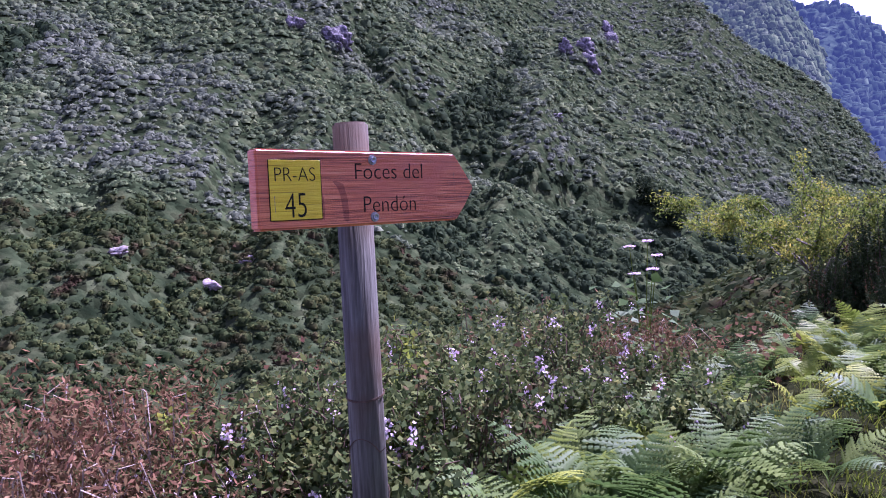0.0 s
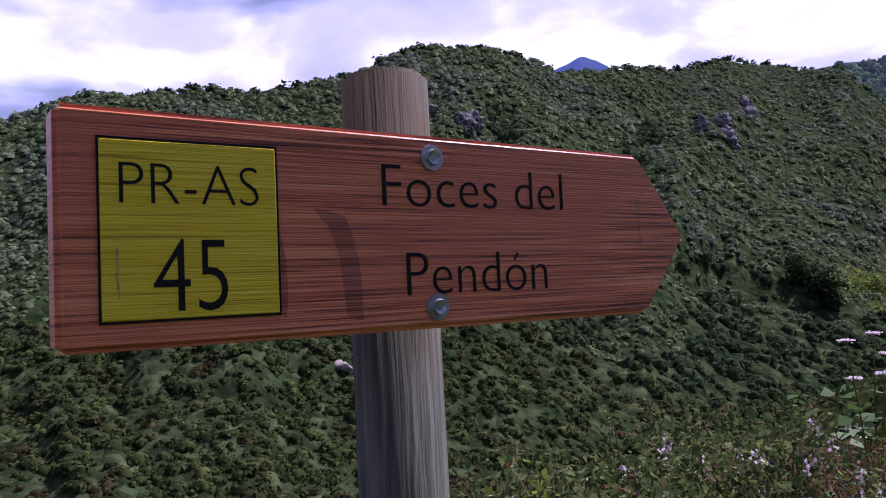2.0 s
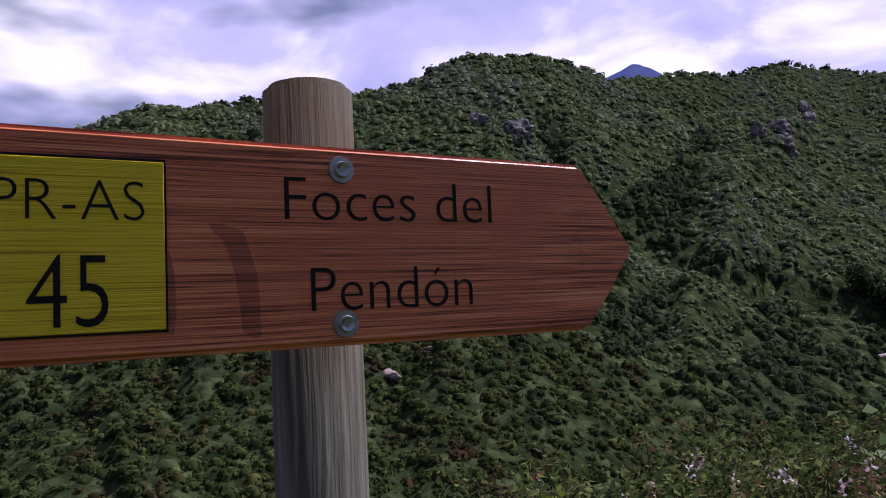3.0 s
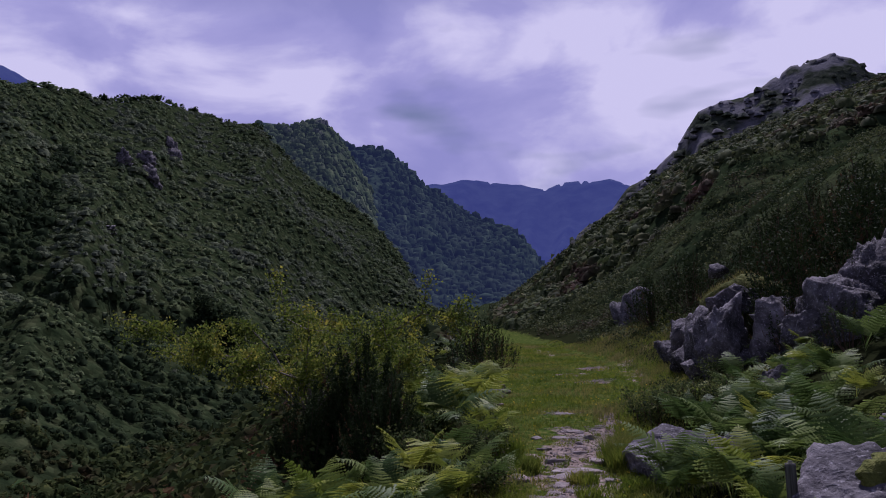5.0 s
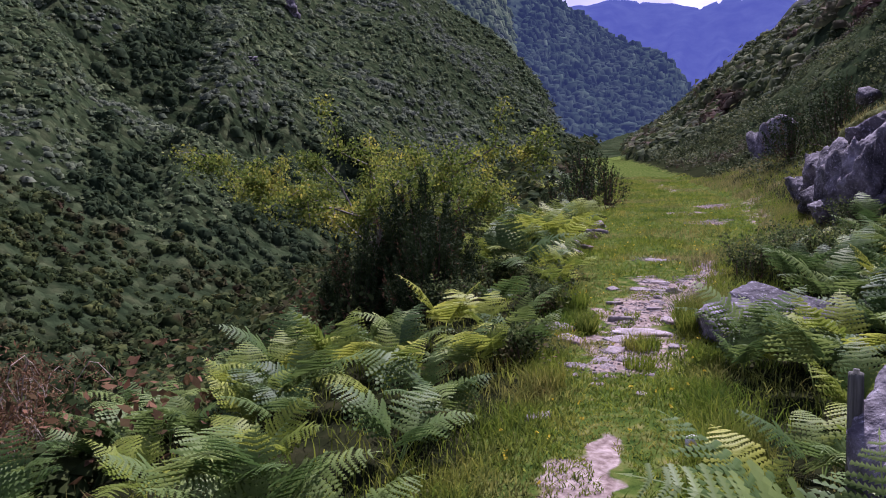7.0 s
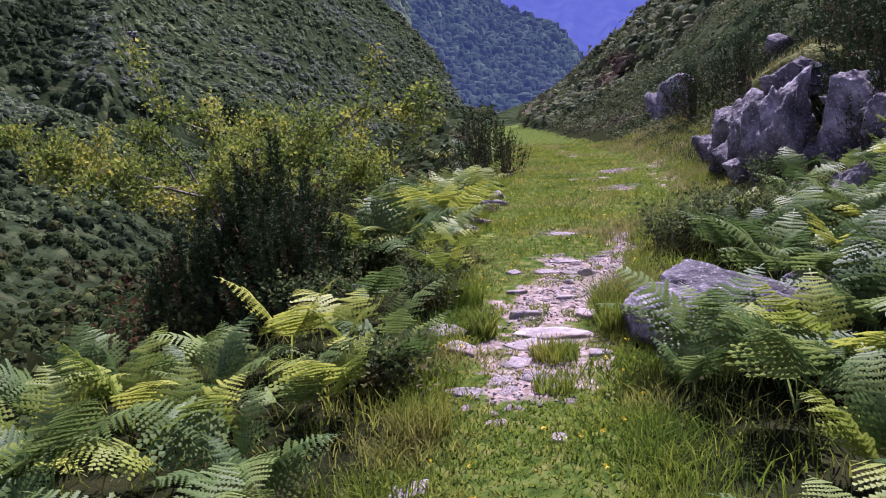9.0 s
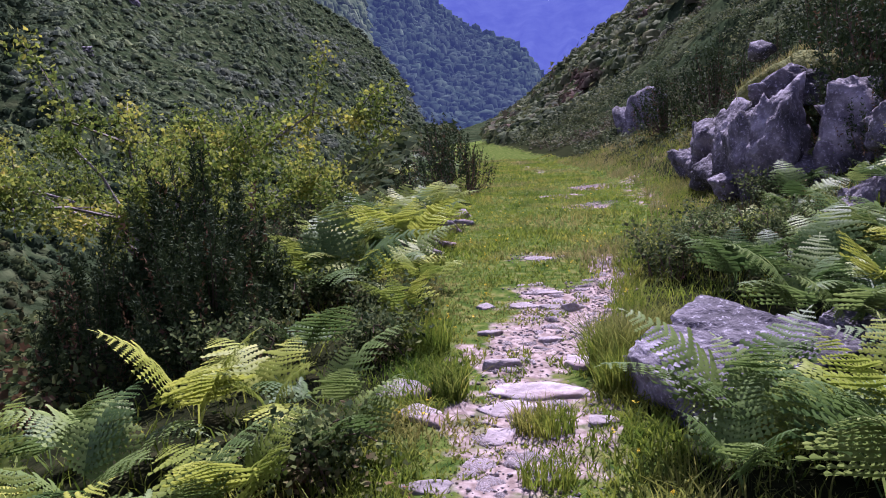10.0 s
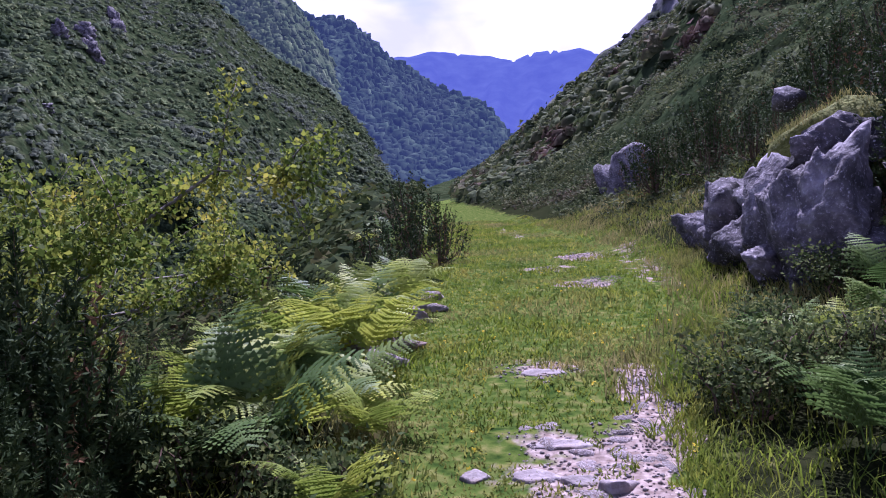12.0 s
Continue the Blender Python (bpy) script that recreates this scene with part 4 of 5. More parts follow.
def scatter_clumps(name, spots, sizes, leaves, leaf, mat, seed, label, category, squash=0.8, sink=0.15, face_up=0.5):
    """ONE mesh of many clumps of leaf blades, standing at spots (n x 3)."""
    rng = np.random.default_rng(seed)
    n = len(spots)
    kinds = [clump_points(np.random.default_rng(seed + k), leaves) for k in range(24)]
    base = np.stack([kinds[k] for k in rng.integers(0, 24, n)])
    ang = rng.uniform(0, 2 * np.pi, n)
    c, s = np.cos(ang)[:, None], np.sin(ang)[:, None]
    x, y, z = base[..., 0] * c - base[..., 1] * s, base[..., 0] * s + base[..., 1] * c, base[..., 2] * squash
    pts = np.stack([x, y, z - sink], -1) * sizes[:, None, None] + spots[:, None]
    ways = unit(rng.normal(size=(n * leaves, 3)) * np.array([1, 1, 0.6]) + np.array([0, 0, 0.1]))
    size = np.repeat(sizes, leaves) * leaf * rng.uniform(0.7, 1.4, n * leaves)
    v, f = leaf_quads(pts.reshape(-1, 3), ways, size, size * 0.6, rng, face_up)
    return tagged(raw_object(name, v, f, mat), label, category, kind="stuff")


def scatter_bushes(name, spots, sizes, leaves, leaf, mat, seed, label, category, squash=0.7):
    """ONE mesh of many rounded bushes, each a lumpy dome of small leaf sprays that lie over one another."""
    rng = np.random.default_rng(seed)
    n = len(spots)
    way = unit(rng.normal(size=(n, leaves, 3)) + np.array([0, 0, 0.55]))
    way[..., 2] = np.abs(way[..., 2]) - 0.12
    lump = 1 + 0.28 * np.sin(way[..., 0] * 4.1 + rng.uniform(0, 6, (n, 1))) * np.sin(way[..., 1] * 3.7 + rng.uniform(0, 6, (n, 1)))
    at = spots[:, None] + way * np.array([1, 1, squash]) * (sizes[:, None] * lump * rng.uniform(0.72, 1.08, (n, leaves)))[..., None]
    out = unit(way + np.array([0, 0, 0.5]) + rng.normal(size=way.shape) * 0.4)
    a = unit(np.cross(out, rng.normal(size=way.shape)))
    b = np.cross(out, a)
    size = (sizes[:, None] * leaf * rng.uniform(0.6, 1.35, (n, leaves)))[..., None]
    v = np.stack([at - a * size * 0.5 - b * size * 0.3, at + a * size * 0.5 - b * size * 0.3, at + b * size * 0.75], 2).reshape(-1, 3)
    # the dense heart of each bush
    p, q = np.arange(5) * np.pi / 2.5, np.arange(5) * np.pi / 2.5 + 0.6
    heart = np.concatenate([[[0, 0, 0.95]], np.stack([np.cos(p) * 0.72, np.sin(p) * 0.72, np.full(5, 0.6)], -1), np.stack([np.cos(q) * 0.95, np.sin(q) * 0.95, np.full(5, -0.45)], -1)])
    tri = [(0, 1 + k, 1 + (k + 1) % 5) for k in range(5)] + [t for k in range(5) for t in ((1 + k, 6 + k, 1 + (k + 1) % 5), (1 + (k + 1) % 5, 6 + k, 6 + (k + 1) % 5))]
    core = heart[None] * rng.uniform(0.72, 1.12, (n, 11, 1)) * np.array([1, 1, squash]) * (0.86 * sizes)[:, None, None] + spots[:, None]
    f = np.concatenate([np.arange(len(v)).reshape(-1, 3), (np.arange(n)[:, None, None] * 11 + np.array(tri)[None]).reshape(-1, 3) + len(v)])
    v = np.concatenate([v, core.reshape(-1, 3)])
    return tagged(raw_object(name, v, f, mat, smooth=True), label, category, kind="stuff")


def scatter_mounds(name, spots, sizes, mat, seed, label, category, squash=0.7):
    """ONE mesh of many rounded bushes: an uneven dome each."""
    rng = np.random.default_rng(seed)
    n = len(spots)
    kinds = []
    for k in range(20):
        q = np.random.default_rng(seed + k)
        a, b = np.arange(5) * np.pi / 2.5, np.arange(6) * np.pi / 3 + 0.2
        ring1 = np.stack([np.cos(a) * 0.62, np.sin(a) * 0.62, np.full(5, 0.72)], -1) + q.normal(size=(5, 3)) * 0.17
        ring2 = np.stack([np.cos(b), np.sin(b), np.full(6, -0.75)], -1) * q.uniform(0.75, 1.2, (6, 1))
        kinds.append(np.concatenate([[[q.normal() * 0.1, q.normal() * 0.1, q.uniform(0.85, 1.1)]], ring1, ring2]))
    tri = [(0, 1 + k, 1 + (k + 1) % 5) for k in range(5)]
    i, j = 0, 0               # stitch the two rings by angle
    while i < 5 or j < 6:
        if j >= 6 or (i < 5 and (i + 1) / 5 <= (j + 1) / 6):
            tri.append((1 + i % 5, 6 + j % 6, 1 + (i + 1) % 5))
            i += 1
        else:
            tri.append((1 + i % 5, 6 + j % 6, 6 + (j + 1) % 6))
            j += 1
    base = np.stack(kinds)[rng.integers(0, 20, n)]
    ang = rng.uniform(0, 2 * np.pi, n)
    c, s = np.cos(ang)[:, None], np.sin(ang)[:, None]
    pts = np.stack([base[..., 0] * c - base[..., 1] * s, base[..., 0] * s + base[..., 1] * c, base[..., 2] * squash], -1) * sizes[:, None, None] + spots[:, None]
    v, f = pts.reshape(-1, 3), (np.arange(n)[:, None, None] * 12 + np.array(tri)[None]).reshape(-1, 3)
    return tagged(raw_object(name, v, f, mat, smooth=True), label, category, kind="stuff")


def build_hillside_cover():
    rng = np.random.default_rng(23)
    # scrub over the slope across the valley
    n = 25000
    az, s = rng.uniform(11, 101, n), rng.uniform(0.0, 1.02, n)
    lean = np.clip(np.sin(np.radians(np.clip(az - 8, 2, 90))), 0.03, 1)
    foot = np.minimum(30 / lean, 200)
    crest = np.clip(foot * 4.0, 150, 320)
    r = foot + (crest - foot) * s
    x, y = MID[0] - np.sin(np.radians(az)) * r, MID[1] + np.cos(np.radians(az)) * r
    z = height(x, y)
    warp = az + 9 * s + 2.5 * fbm(az * 0.1, s * 3, 31)
    hollow = np.abs(value_noise(warp * 0.11, s * 0.8, 41))
    el = np.degrees(np.arctan2(z - MID[2], r))
    off = from_course(GULLY, az, el) + 0.5 * fbm(x * 0.09, y * 0.09, 77)
    woody = (off < 0.5) | (hollow > 0.62) & (s < 0.85) & (fbm(x * 0.05, y * 0.05, 71) > -0.35) | (s < 0.12)
    spots = np.stack([x, y, z], -1)
    a = ~woody
    sizes = (0.32 + 0.66 * rng.random(n) ** 2.4) * np.clip(r / 100, 0.55, 1.7)
    near = r < 72
    c = near & (rng.random(n) < 0.9)
    scatter_bushes("valley_scrub", spots[c], np.clip(sizes[c] * 1.5, 0.3, 1.0), 26, 0.36, M_VALLEY, 303, "dark mixed scrub low on the slope across the valley", "shrubs", 0.75)
    a &= ~near
    woody &= ~near
    scatter_bushes("hillside_scrub", spots[a], sizes[a] * 1.1, 10, 0.5, M_SCRUB, 301, "low green scrub covering the slope across the valley", "shrubs", 0.6)
    b = woody & (rng.random(n) < 0.75)
    scatter_bushes("hillside_trees", spots[b], sizes[b] * 1.6, 20, 0.42, M_WOODS, 302, "dark green small trees in the gullies of the slope", "trees", 0.9)
    # crest trees against the sky
    n = 60
    az = np.concatenate([rng.uniform(28, 36, 34), rng.uniform(60, 75, 8), rng.uniform(47, 57, 12), [27.4, 25.3, 25.1, 24.6, 27.5, 32.2]])
    foot = np.minimum(30 / np.sin(np.radians(az - 8)), 200)
    r = np.clip(foot * 4.0, 150, 320) * 0.995
    x, y = MID[0] - np.sin(np.radians(az)) * r, MID[1] + np.cos(np.radians(az)) * r
    scatter_clumps("crest_trees", np.stack([x, y, height(x, y)], -1), rng.uniform(1.0, 2.4, n), 60, 0.4, M_WOODS, 305, "scattered dark trees along the hill crest", "trees", 1.0)
    # the dark tree in the gully
    scatter_clumps("gully_tree", np.array([(-60.2, 113.5, gz(-60.2, 113.5)), (-58.2, 113, gz(-58.2, 113)), (-62, 112, gz(-62, 112))]), np.array([4.6, 3.4, 3.0]), 900, 0.16, M_WOODS, 306,
                   "dark broadleaf trees standing in the gully", "trees", 1.25)
    # woods on the far ridge, sharing its blue haze emission
    n = 3800
    az, s = rng.uniform(3, 19, n), rng.random(n)
    dist, base = 480.0, 230.0
    r = base + (dist - base) * s
    top = dist * np.tan(np.radians(along(RIDGE_LINE, az))) + MID[2]
    z = -20 + (top + 20) * s ** 1.15
    x, y = MID[0] - np.sin(np.radians(az)) * r, MID[1] + np.cos(np.radians(az)) * r
    scatter_mounds("ridge_woods", np.stack([x, y, z], -1), rng.uniform(1.6, 4.2, n), M_FAR_WOOD_HAZE, 307, "dark woods covering the far ridge, with blue haze glow", "trees", 0.9)
    # scrub on the green spur, in the spur's material with its haze emission
    n = 6000
    az, s = rng.uniform(12, 30, n), rng.random(n)
    r = 215.0 + 185.0 * s
    top = 400 * np.tan(np.radians(along(SPUR_LINE, az))) + MID[2]
    z = -20 + (top + 20) * s ** 1.15
    x, y = MID[0] - np.sin(np.radians(az)) * r, MID[1] + np.cos(np.radians(az)) * r
    scatter_mounds("spur_scrub", np.stack([x, y, z], -1), rng.uniform(0.9, 2.5, n), M_SPUR_HAZE, 308, "green scrub on the far mountain spur, with bluish haze glow", "shrubs", 0.8)
    # tufts and boulders on the rocky peak
    n = 900
    az, s = rng.uniform(-30, 0, n), rng.random(n) ** 0.7
    r = 120.0 + 90.0 * s
    top = 210 * np.tan(np.radians(along(PEAK_LINE, az))) + MID[2]
    z = -5 + (top + 5) * s ** 1.15
    x, y = MID[0] - np.sin(np.radians(az)) * r, MID[1] + np.cos(np.radians(az)) * r
    scatter_mounds("peak_scrub", np.stack([x, y, z], -1), rng.uniform(0.5, 1.7, n), M_CRAG_SLOPE, 309, "grey-green scrub and boulders on the rocky peak", "shrubs", 0.45)
    # the slope above the track
    n = 8600
    y = 10 + 112 * rng.random(n) ** 1.25
    x = along(TRACK, y) + 1.8 + 52 * rng.random(n) ** 1.4
    d = x - along(TRACK, y) - 1.6
    keep = (d > 0.4) & ~((x < 4.6) & (y < 16)) & (d < 55) & (np.hypot(x, y) < 135)
    x, y, d = x[keep], y[keep], d[keep]
    far = np.hypot(x, y)
    sizes = rng.uniform(0.35, 0.8, len(x)) * np.clip(far / 34, 0.6, 1.4)
    spots = np.stack([x, y, height(x, y)], -1)
    ex, ey = rng.uniform(2.7, 9.0, 900), rng.uniform(1.0, 12.0, 900)
    clear = ~((ex < 3.3) & (ey > 6) & (ey < 10)) & (ex > 2.7 + 0.12 * ey)
    spots = np.concatenate([spots, np.stack([ex, ey, height(ex, ey)], -1)[clear]])
    sizes = np.concatenate([sizes, rng.uniform(0.22, 0.5, int(clear.sum()))])
    hy = rng.uniform(12, 36, 1500)
    hx = along(TRACK, hy) + 2.6 + 13 * rng.random(1500) ** 1.2
    clear = ~((hx < 4.6) & (hy < 16))
    spots = np.concatenate([spots, np.stack([hx, hy, height(hx, hy)], -1)[clear]])
    sizes = np.concatenate([sizes, rng.uniform(0.25, 0.55, int(clear.sum()))])
    far = np.hypot(spots[:, 0], spots[:, 1])
    close = far < 34
    scatter_clumps("bank_heath", spots[close], sizes[close], 34, 0.19, M_HEATH, 310, "dense dark green heath and gorse above the track", "shrubs", 0.85)
    scatter_bushes("bank_scrub", spots[~close], sizes[~close] * 0.85, 18, 0.38, M_HEATH, 313, "dark green scrub on the slope above the track", "shrubs", 0.75)
    # the bank that falls from the track
    n = 5600
    d = 1.5 + 30 * rng.random(n) ** 1.5
    y = rng.uniform(-14, 75, n)
    x = along(TRACK, y) - d
    near = np.hypot(x, y)
    keep = (d > np.where((y > 6) & (y < 12), 2.9, np.where(y < 6, 2.6, 2.0)))
    x, y, near = x[keep], y[keep], near[keep]
    sizes = rng.uniform(0.3, 0.65, len(x)) * np.clip(near / 16, 0.75, 2.2)
    scatter_bushes("falling_bank_scrub", np.stack([x, y, height(x, y)], -1), sizes, 32, 0.32, M_VALLEY, 311, "dark mixed heath covering the bank below the track", "shrubs", 0.85)
    # taller bushes that stand on the falling bank
    for seed, count, mat, label in ((321, 46, M_VALLEY, "dark green bushes crowding the bank below the track"), (322, 20, M_DEAD, "russet dry bushes on the bank below the track"),
                                    (323, 22, M_BRAMBLE, "mid green bushes on the bank below the track")):
        y = rng.uniform(2.5, 15, count)
        x = along(TURF_LEFT, y) - 2.0 - 5.5 * rng.random(count)
        keep = np.hypot(x + 2.95, y - 8.9) > 1.5
        x, y = x[keep], y[keep]
        scatter_clumps("bank_bushes", np.stack([x, y, height(x, y)], -1), rng.uniform(0.55, 0.95, len(x)), 420, 0.085, mat, seed, label, "shrubs", 1.0, 0.1, 0.2)


# ---- ferns ----
def frond_mesh(name, length, arch, seed, mat, pairs=15, leaflets=6):
    """A bracken frond: a bowed midrib with tapering side leaves, each cut into paired pointed leaflets."""
    rng = np.random.default_rng(seed)
    verts, faces = [], []

    def blade(c, way, side, l, w):
        k = len(verts)
        verts.extend([c - side * w / 2, c + side * w / 2, c + way * l])
        faces.append((k, k + 1, k + 2))

    def rib(t):
        a = radians(70) - radians(arch) * t ** 1.3
        return np.array([0.0, math.cos(a), math.sin(a)])

    steps = 40
    pts = [np.zeros(3)]
    for k in range(steps):
        pts.append(pts[-1] + rib(k / steps) * length / steps)
    pts = np.array(pts)
    across = np.array([1.0, 0, 0])
    for k in range(0, steps, 4):          # midrib
        w = 0.006 * (1 - 0.8 * k / steps)
        a, b = pts[k], pts[k + 4]
        n = len(verts)
        verts.extend([a - across * w, a + across * w, b + across * w * 0.8, b - across * w * 0.8])
        faces.extend([(n, n + 1, n + 2), (n, n + 2, n + 3)])
    for k in range(pairs):
        t = 0.28 + 0.70 * (k / pairs) ** 0.92
        p = pts[int(t * steps)]
        along_rib = rib(t)
        up = np.cross(across, along_rib)
        reach = length * 0.40 * (1 - (t - 0.28) / 0.74) ** 0.85 * rng.uniform(0.85, 1.1) * min(1, 0.6 + k * 0.25)
        for sgn in (-1, 1):
            way = unit(across * sgn + along_rib * 0.36 + up * rng.uniform(-0.2, 0.08))
            side = unit(along_rib - way * (along_rib @ way))
            droop = -up * 0.2
            for q in range(leaflets):
                u = (q + 0.3) / (leaflets + 0.5)
                c = p + way * reach * u + droop * reach * u * u
                ll = reach * 0.13 * (1 - u * 0.7) + 0.006
                for s2 in (-1, 1):
                    blade(c, unit(side * s2 + way * 0.75 + droop * 0.4), way, ll, reach / leaflets * 1.15)
            blade(p, unit(way + droop * 0.9), side, reach * 1.06, 0.005 + reach * 0.06)
    blade(pts[-2], rib(1.0), across, length * 0.05, 0.01)
    o = raw_object(name, np.array(verts), np.array(faces), mat)
    me = o.data
    bpy.data.objects.remove(o)
    return me


def build_ferns():
    rng = np.random.default_rng(41)
    makes = []
    for kind, mat, label in ((0, M_FERN, "green bracken fern with arching fronds"), (1, M_FERN_YOUNG, "yellow-green bracken fern with arching fronds")):
        fronds = [frond_mesh("frond", ln, ar, 50 + k + 10 * kind, mat) for k, (ln, ar) in enumerate(((0.64, 56), (0.74, 76), (0.56, 46), (0.66, 88)))]
        for variant in range(3):
            root = tagged(new("fern"), label, "fern", "bracken ferns")
            count = (5, 5, 4)[variant]
            for k in range(count):
                f = new("frond", fronds[(k + variant) % 4])
                f.parent = root
                f.matrix_local = pose(0, 0, rng.uniform(0, 0.08), rng.uniform(-18, 12), rng.uniform(-15, 15), 360 / count * k + rng.uniform(-25, 25)) @ Matrix.Scale(rng.uniform(0.75, 1.1), 4)
            makes.append((kind, root))
    spots = []

    def patch(n, x0, x1, y0, y1, size, yellow, avoid=True):
        tries = 0
        made = 0
        while made < n and tries < n * 60:
            tries += 1
            x, y = rng.uniform(x0, x1), rng.uniform(y0, y1)
            if avoid and along(TURF_LEFT, y) - 0.12 < x < along(TURF_RIGHT, y) + 0.18:
                continue
            if any((x - a) ** 2 + (y - b) ** 2 < (0.26 * size) ** 2 for a, b, *_ in spots):
                continue
            if math.hypot(x + 1.05, y + 1.25) < 0.45 or (0.75 < x < 1.8 and 5.95 < y < 7.0):
                continue
            spots.append((x, y, size * rng.uniform(0.75, 1.2), rng.random() < yellow))
            made += 1

    patch(56, -2.7, 0.0, 1.0, 6.0, 0.82, 0.25)        # big stand on the left verge
    patch(24, -1.7, -0.3, -0.9, 1.2, 0.8, 0.2)
    patch(34, -1.9, -0.7, 8.0, 12.4, 1.15, 0.75)      # verge farther on
    patch(12, -3.6, -1.3, 12.5, 20.0, 0.9, 0.2)
    patch(14, -3.8, -1.8, 17.0, 24.0, 1.0, 0.1)
    patch(46, 1.2, 3.6, 2.2, 6.4, 0.9, 0.14)         # right verge
    patch(30, 1.3, 3.2, 7.0, 10.6, 0.8, 0.2)
    patch(12, 2.6, 5.5, 7.5, 11.5, 0.9, 0.1)
    patch(6, 1.0, 2.6, 5.4, 6.3, 0.6, 0.1)
    patch(8, 3.0, 5.0, 12.5, 16.0, 0.9, 0.1)
    spots.extend([(-1.25, -0.7, 1.2, False), (-1.0, -0.5, 1.2, False), (-0.95, -0.1, 1.25, False), (-1.3, -0.15, 1.25, True), (-0.75, 0.2, 1.1, False), (-1.1, 0.35, 1.2, False), (-1.5, 0.3, 1.2, False), (2.75, 11.1, 0.7, False), (3.05, 11.2, 0.8, False), (2.45, 10.9, 0.6, False), (-0.45, 5.0, 0.7, False), (-0.6, 5.9, 0.8, True), (-0.75, 6.6, 0.8, False), (-0.3, 4.3, 0.7, False), (1.42, 3.2, 0.7, False), (1.7, 3.2, 0.75, False), (1.55, 3.6, 0.7, True), (1.95, 3.35, 0.7, False), (1.5, 4.1, 0.7, False), (2.0, 6.0, 0.8, False), (1.85, 6.9, 0.9, False), (2.2, 6.6, 0.9, False), (1.6, 5.6, 0.75, False), (1.3, 5.7, 0.6, True), (2.5, 6.9, 0.9, False), (1.9, 3.3, 0.9, False), (2.3, 3.5, 0.95, False), (2.2, 4.4, 0.8, False), (1.75, 4.75, 0.8, False), (-0.42, 7.35, 0.75, True), (-0.55, 8.3, 0.7, True), (1.95, 6.4, 0.8, False), (1.9, 7.6, 1.05, False), (2.3, 7.4, 0.9, False)])
    first = set()
    near_block = [(1.80, 2.74, 1.1, False), (2.1, 2.78, 1.1, False), (1.60, 2.86, 1.3, False), (1.46, 2.90, 1.3, False), (1.3, 3.45, 0.8, True)]
    for x, y, size, yellow in spots + near_block:
        if math.hypot(x - 1.88, y - 3.36) < 0.52:       # the rock block stands here
            continue
        kind = 1 if yellow else 0
        pick = [k for k, (q, _) in enumerate(makes) if q == kind]
        k = pick[int(rng.integers(0, 3))]
        m = pose(x, y, gz(x, y) - 0.02, rng.uniform(-8, 8), rng.uniform(-8, 8), rng.uniform(0, 360)) @ Matrix.Scale(float(size), 4)
        if k not in first:
            makes[k][1].matrix_world = m
            first.add(k)
        else:
            ob = makes[k][1]
            kept = ob.matrix_basis.copy()
            ob.matrix_basis = Matrix()
            copy_thing(ob, m)
            ob.matrix_basis = kept
    for k, (_, ob) in enumerate(makes):
        if k not in first:
            ob.matrix_world = pose(-2.0 - 0.3 * k, 3.0 + 0.3 * k, gz(-2.0 - 0.3 * k, 3.0 + 0.3 * k))


# ---- shrubs ----
def gorse_meshes(seed, shoots, needles, tall, wide, slim=0.34):
    """Needle-covered upright shoots and the bare stems under them."""
    rng = np.random.default_rng(seed)
    a = rng.uniform(0, 2 * np.pi, shoots)
    q = rng.random(shoots) ** 0.6
    top = tall * (1 - 0.55 * q ** 2) * rng.uniform(0.55, 1.12, shoots)
    tip = np.stack([np.cos(a) * q * wide, np.sin(a) * q * wide, top], -1)
    root = tip * np.array([0.78, 0.78, 0.0]) + np.stack([np.zeros(shoots)] * 2 + [tip[:, 2] - rng.uniform(0.25, 0.5, shoots) * tall], -1)
    root[:, 2] = np.maximum(root[:, 2], 0.02)
    t = rng.random((shoots, needles)) ** 0.8
    c = root[:, None] * (1 - t[..., None]) + tip[:, None] * t[..., None]
    c = c + rng.normal(size=c.shape) * 0.006 * tall
    stem = unit(tip - root)[:, None]
    ways = unit(unit(rng.normal(size=c.shape)) + stem * 0.75)
    ln = rng.uniform(0.032, 0.056, shoots * needles) * tall * (1.2 - 0.5 * t.ravel())
    v, f = leaf_quads(c.reshape(-1, 3) + ways.reshape(-1, 3) * ln[:, None] / 2, ways.reshape(-1, 3), ln, ln * slim, rng)
    bm = bmesh.new()
    for k in range(0, shoots, 4):
        tube(bm, [(0.06 * math.cos(a[k]), 0.06 * math.sin(a[k]), 0), tuple(root[k] * 0.9 + np.array([0, 0, 0.02])), tuple(tip[k])], 0.012 * tall, 0.002, 3)
    return v, f, bm


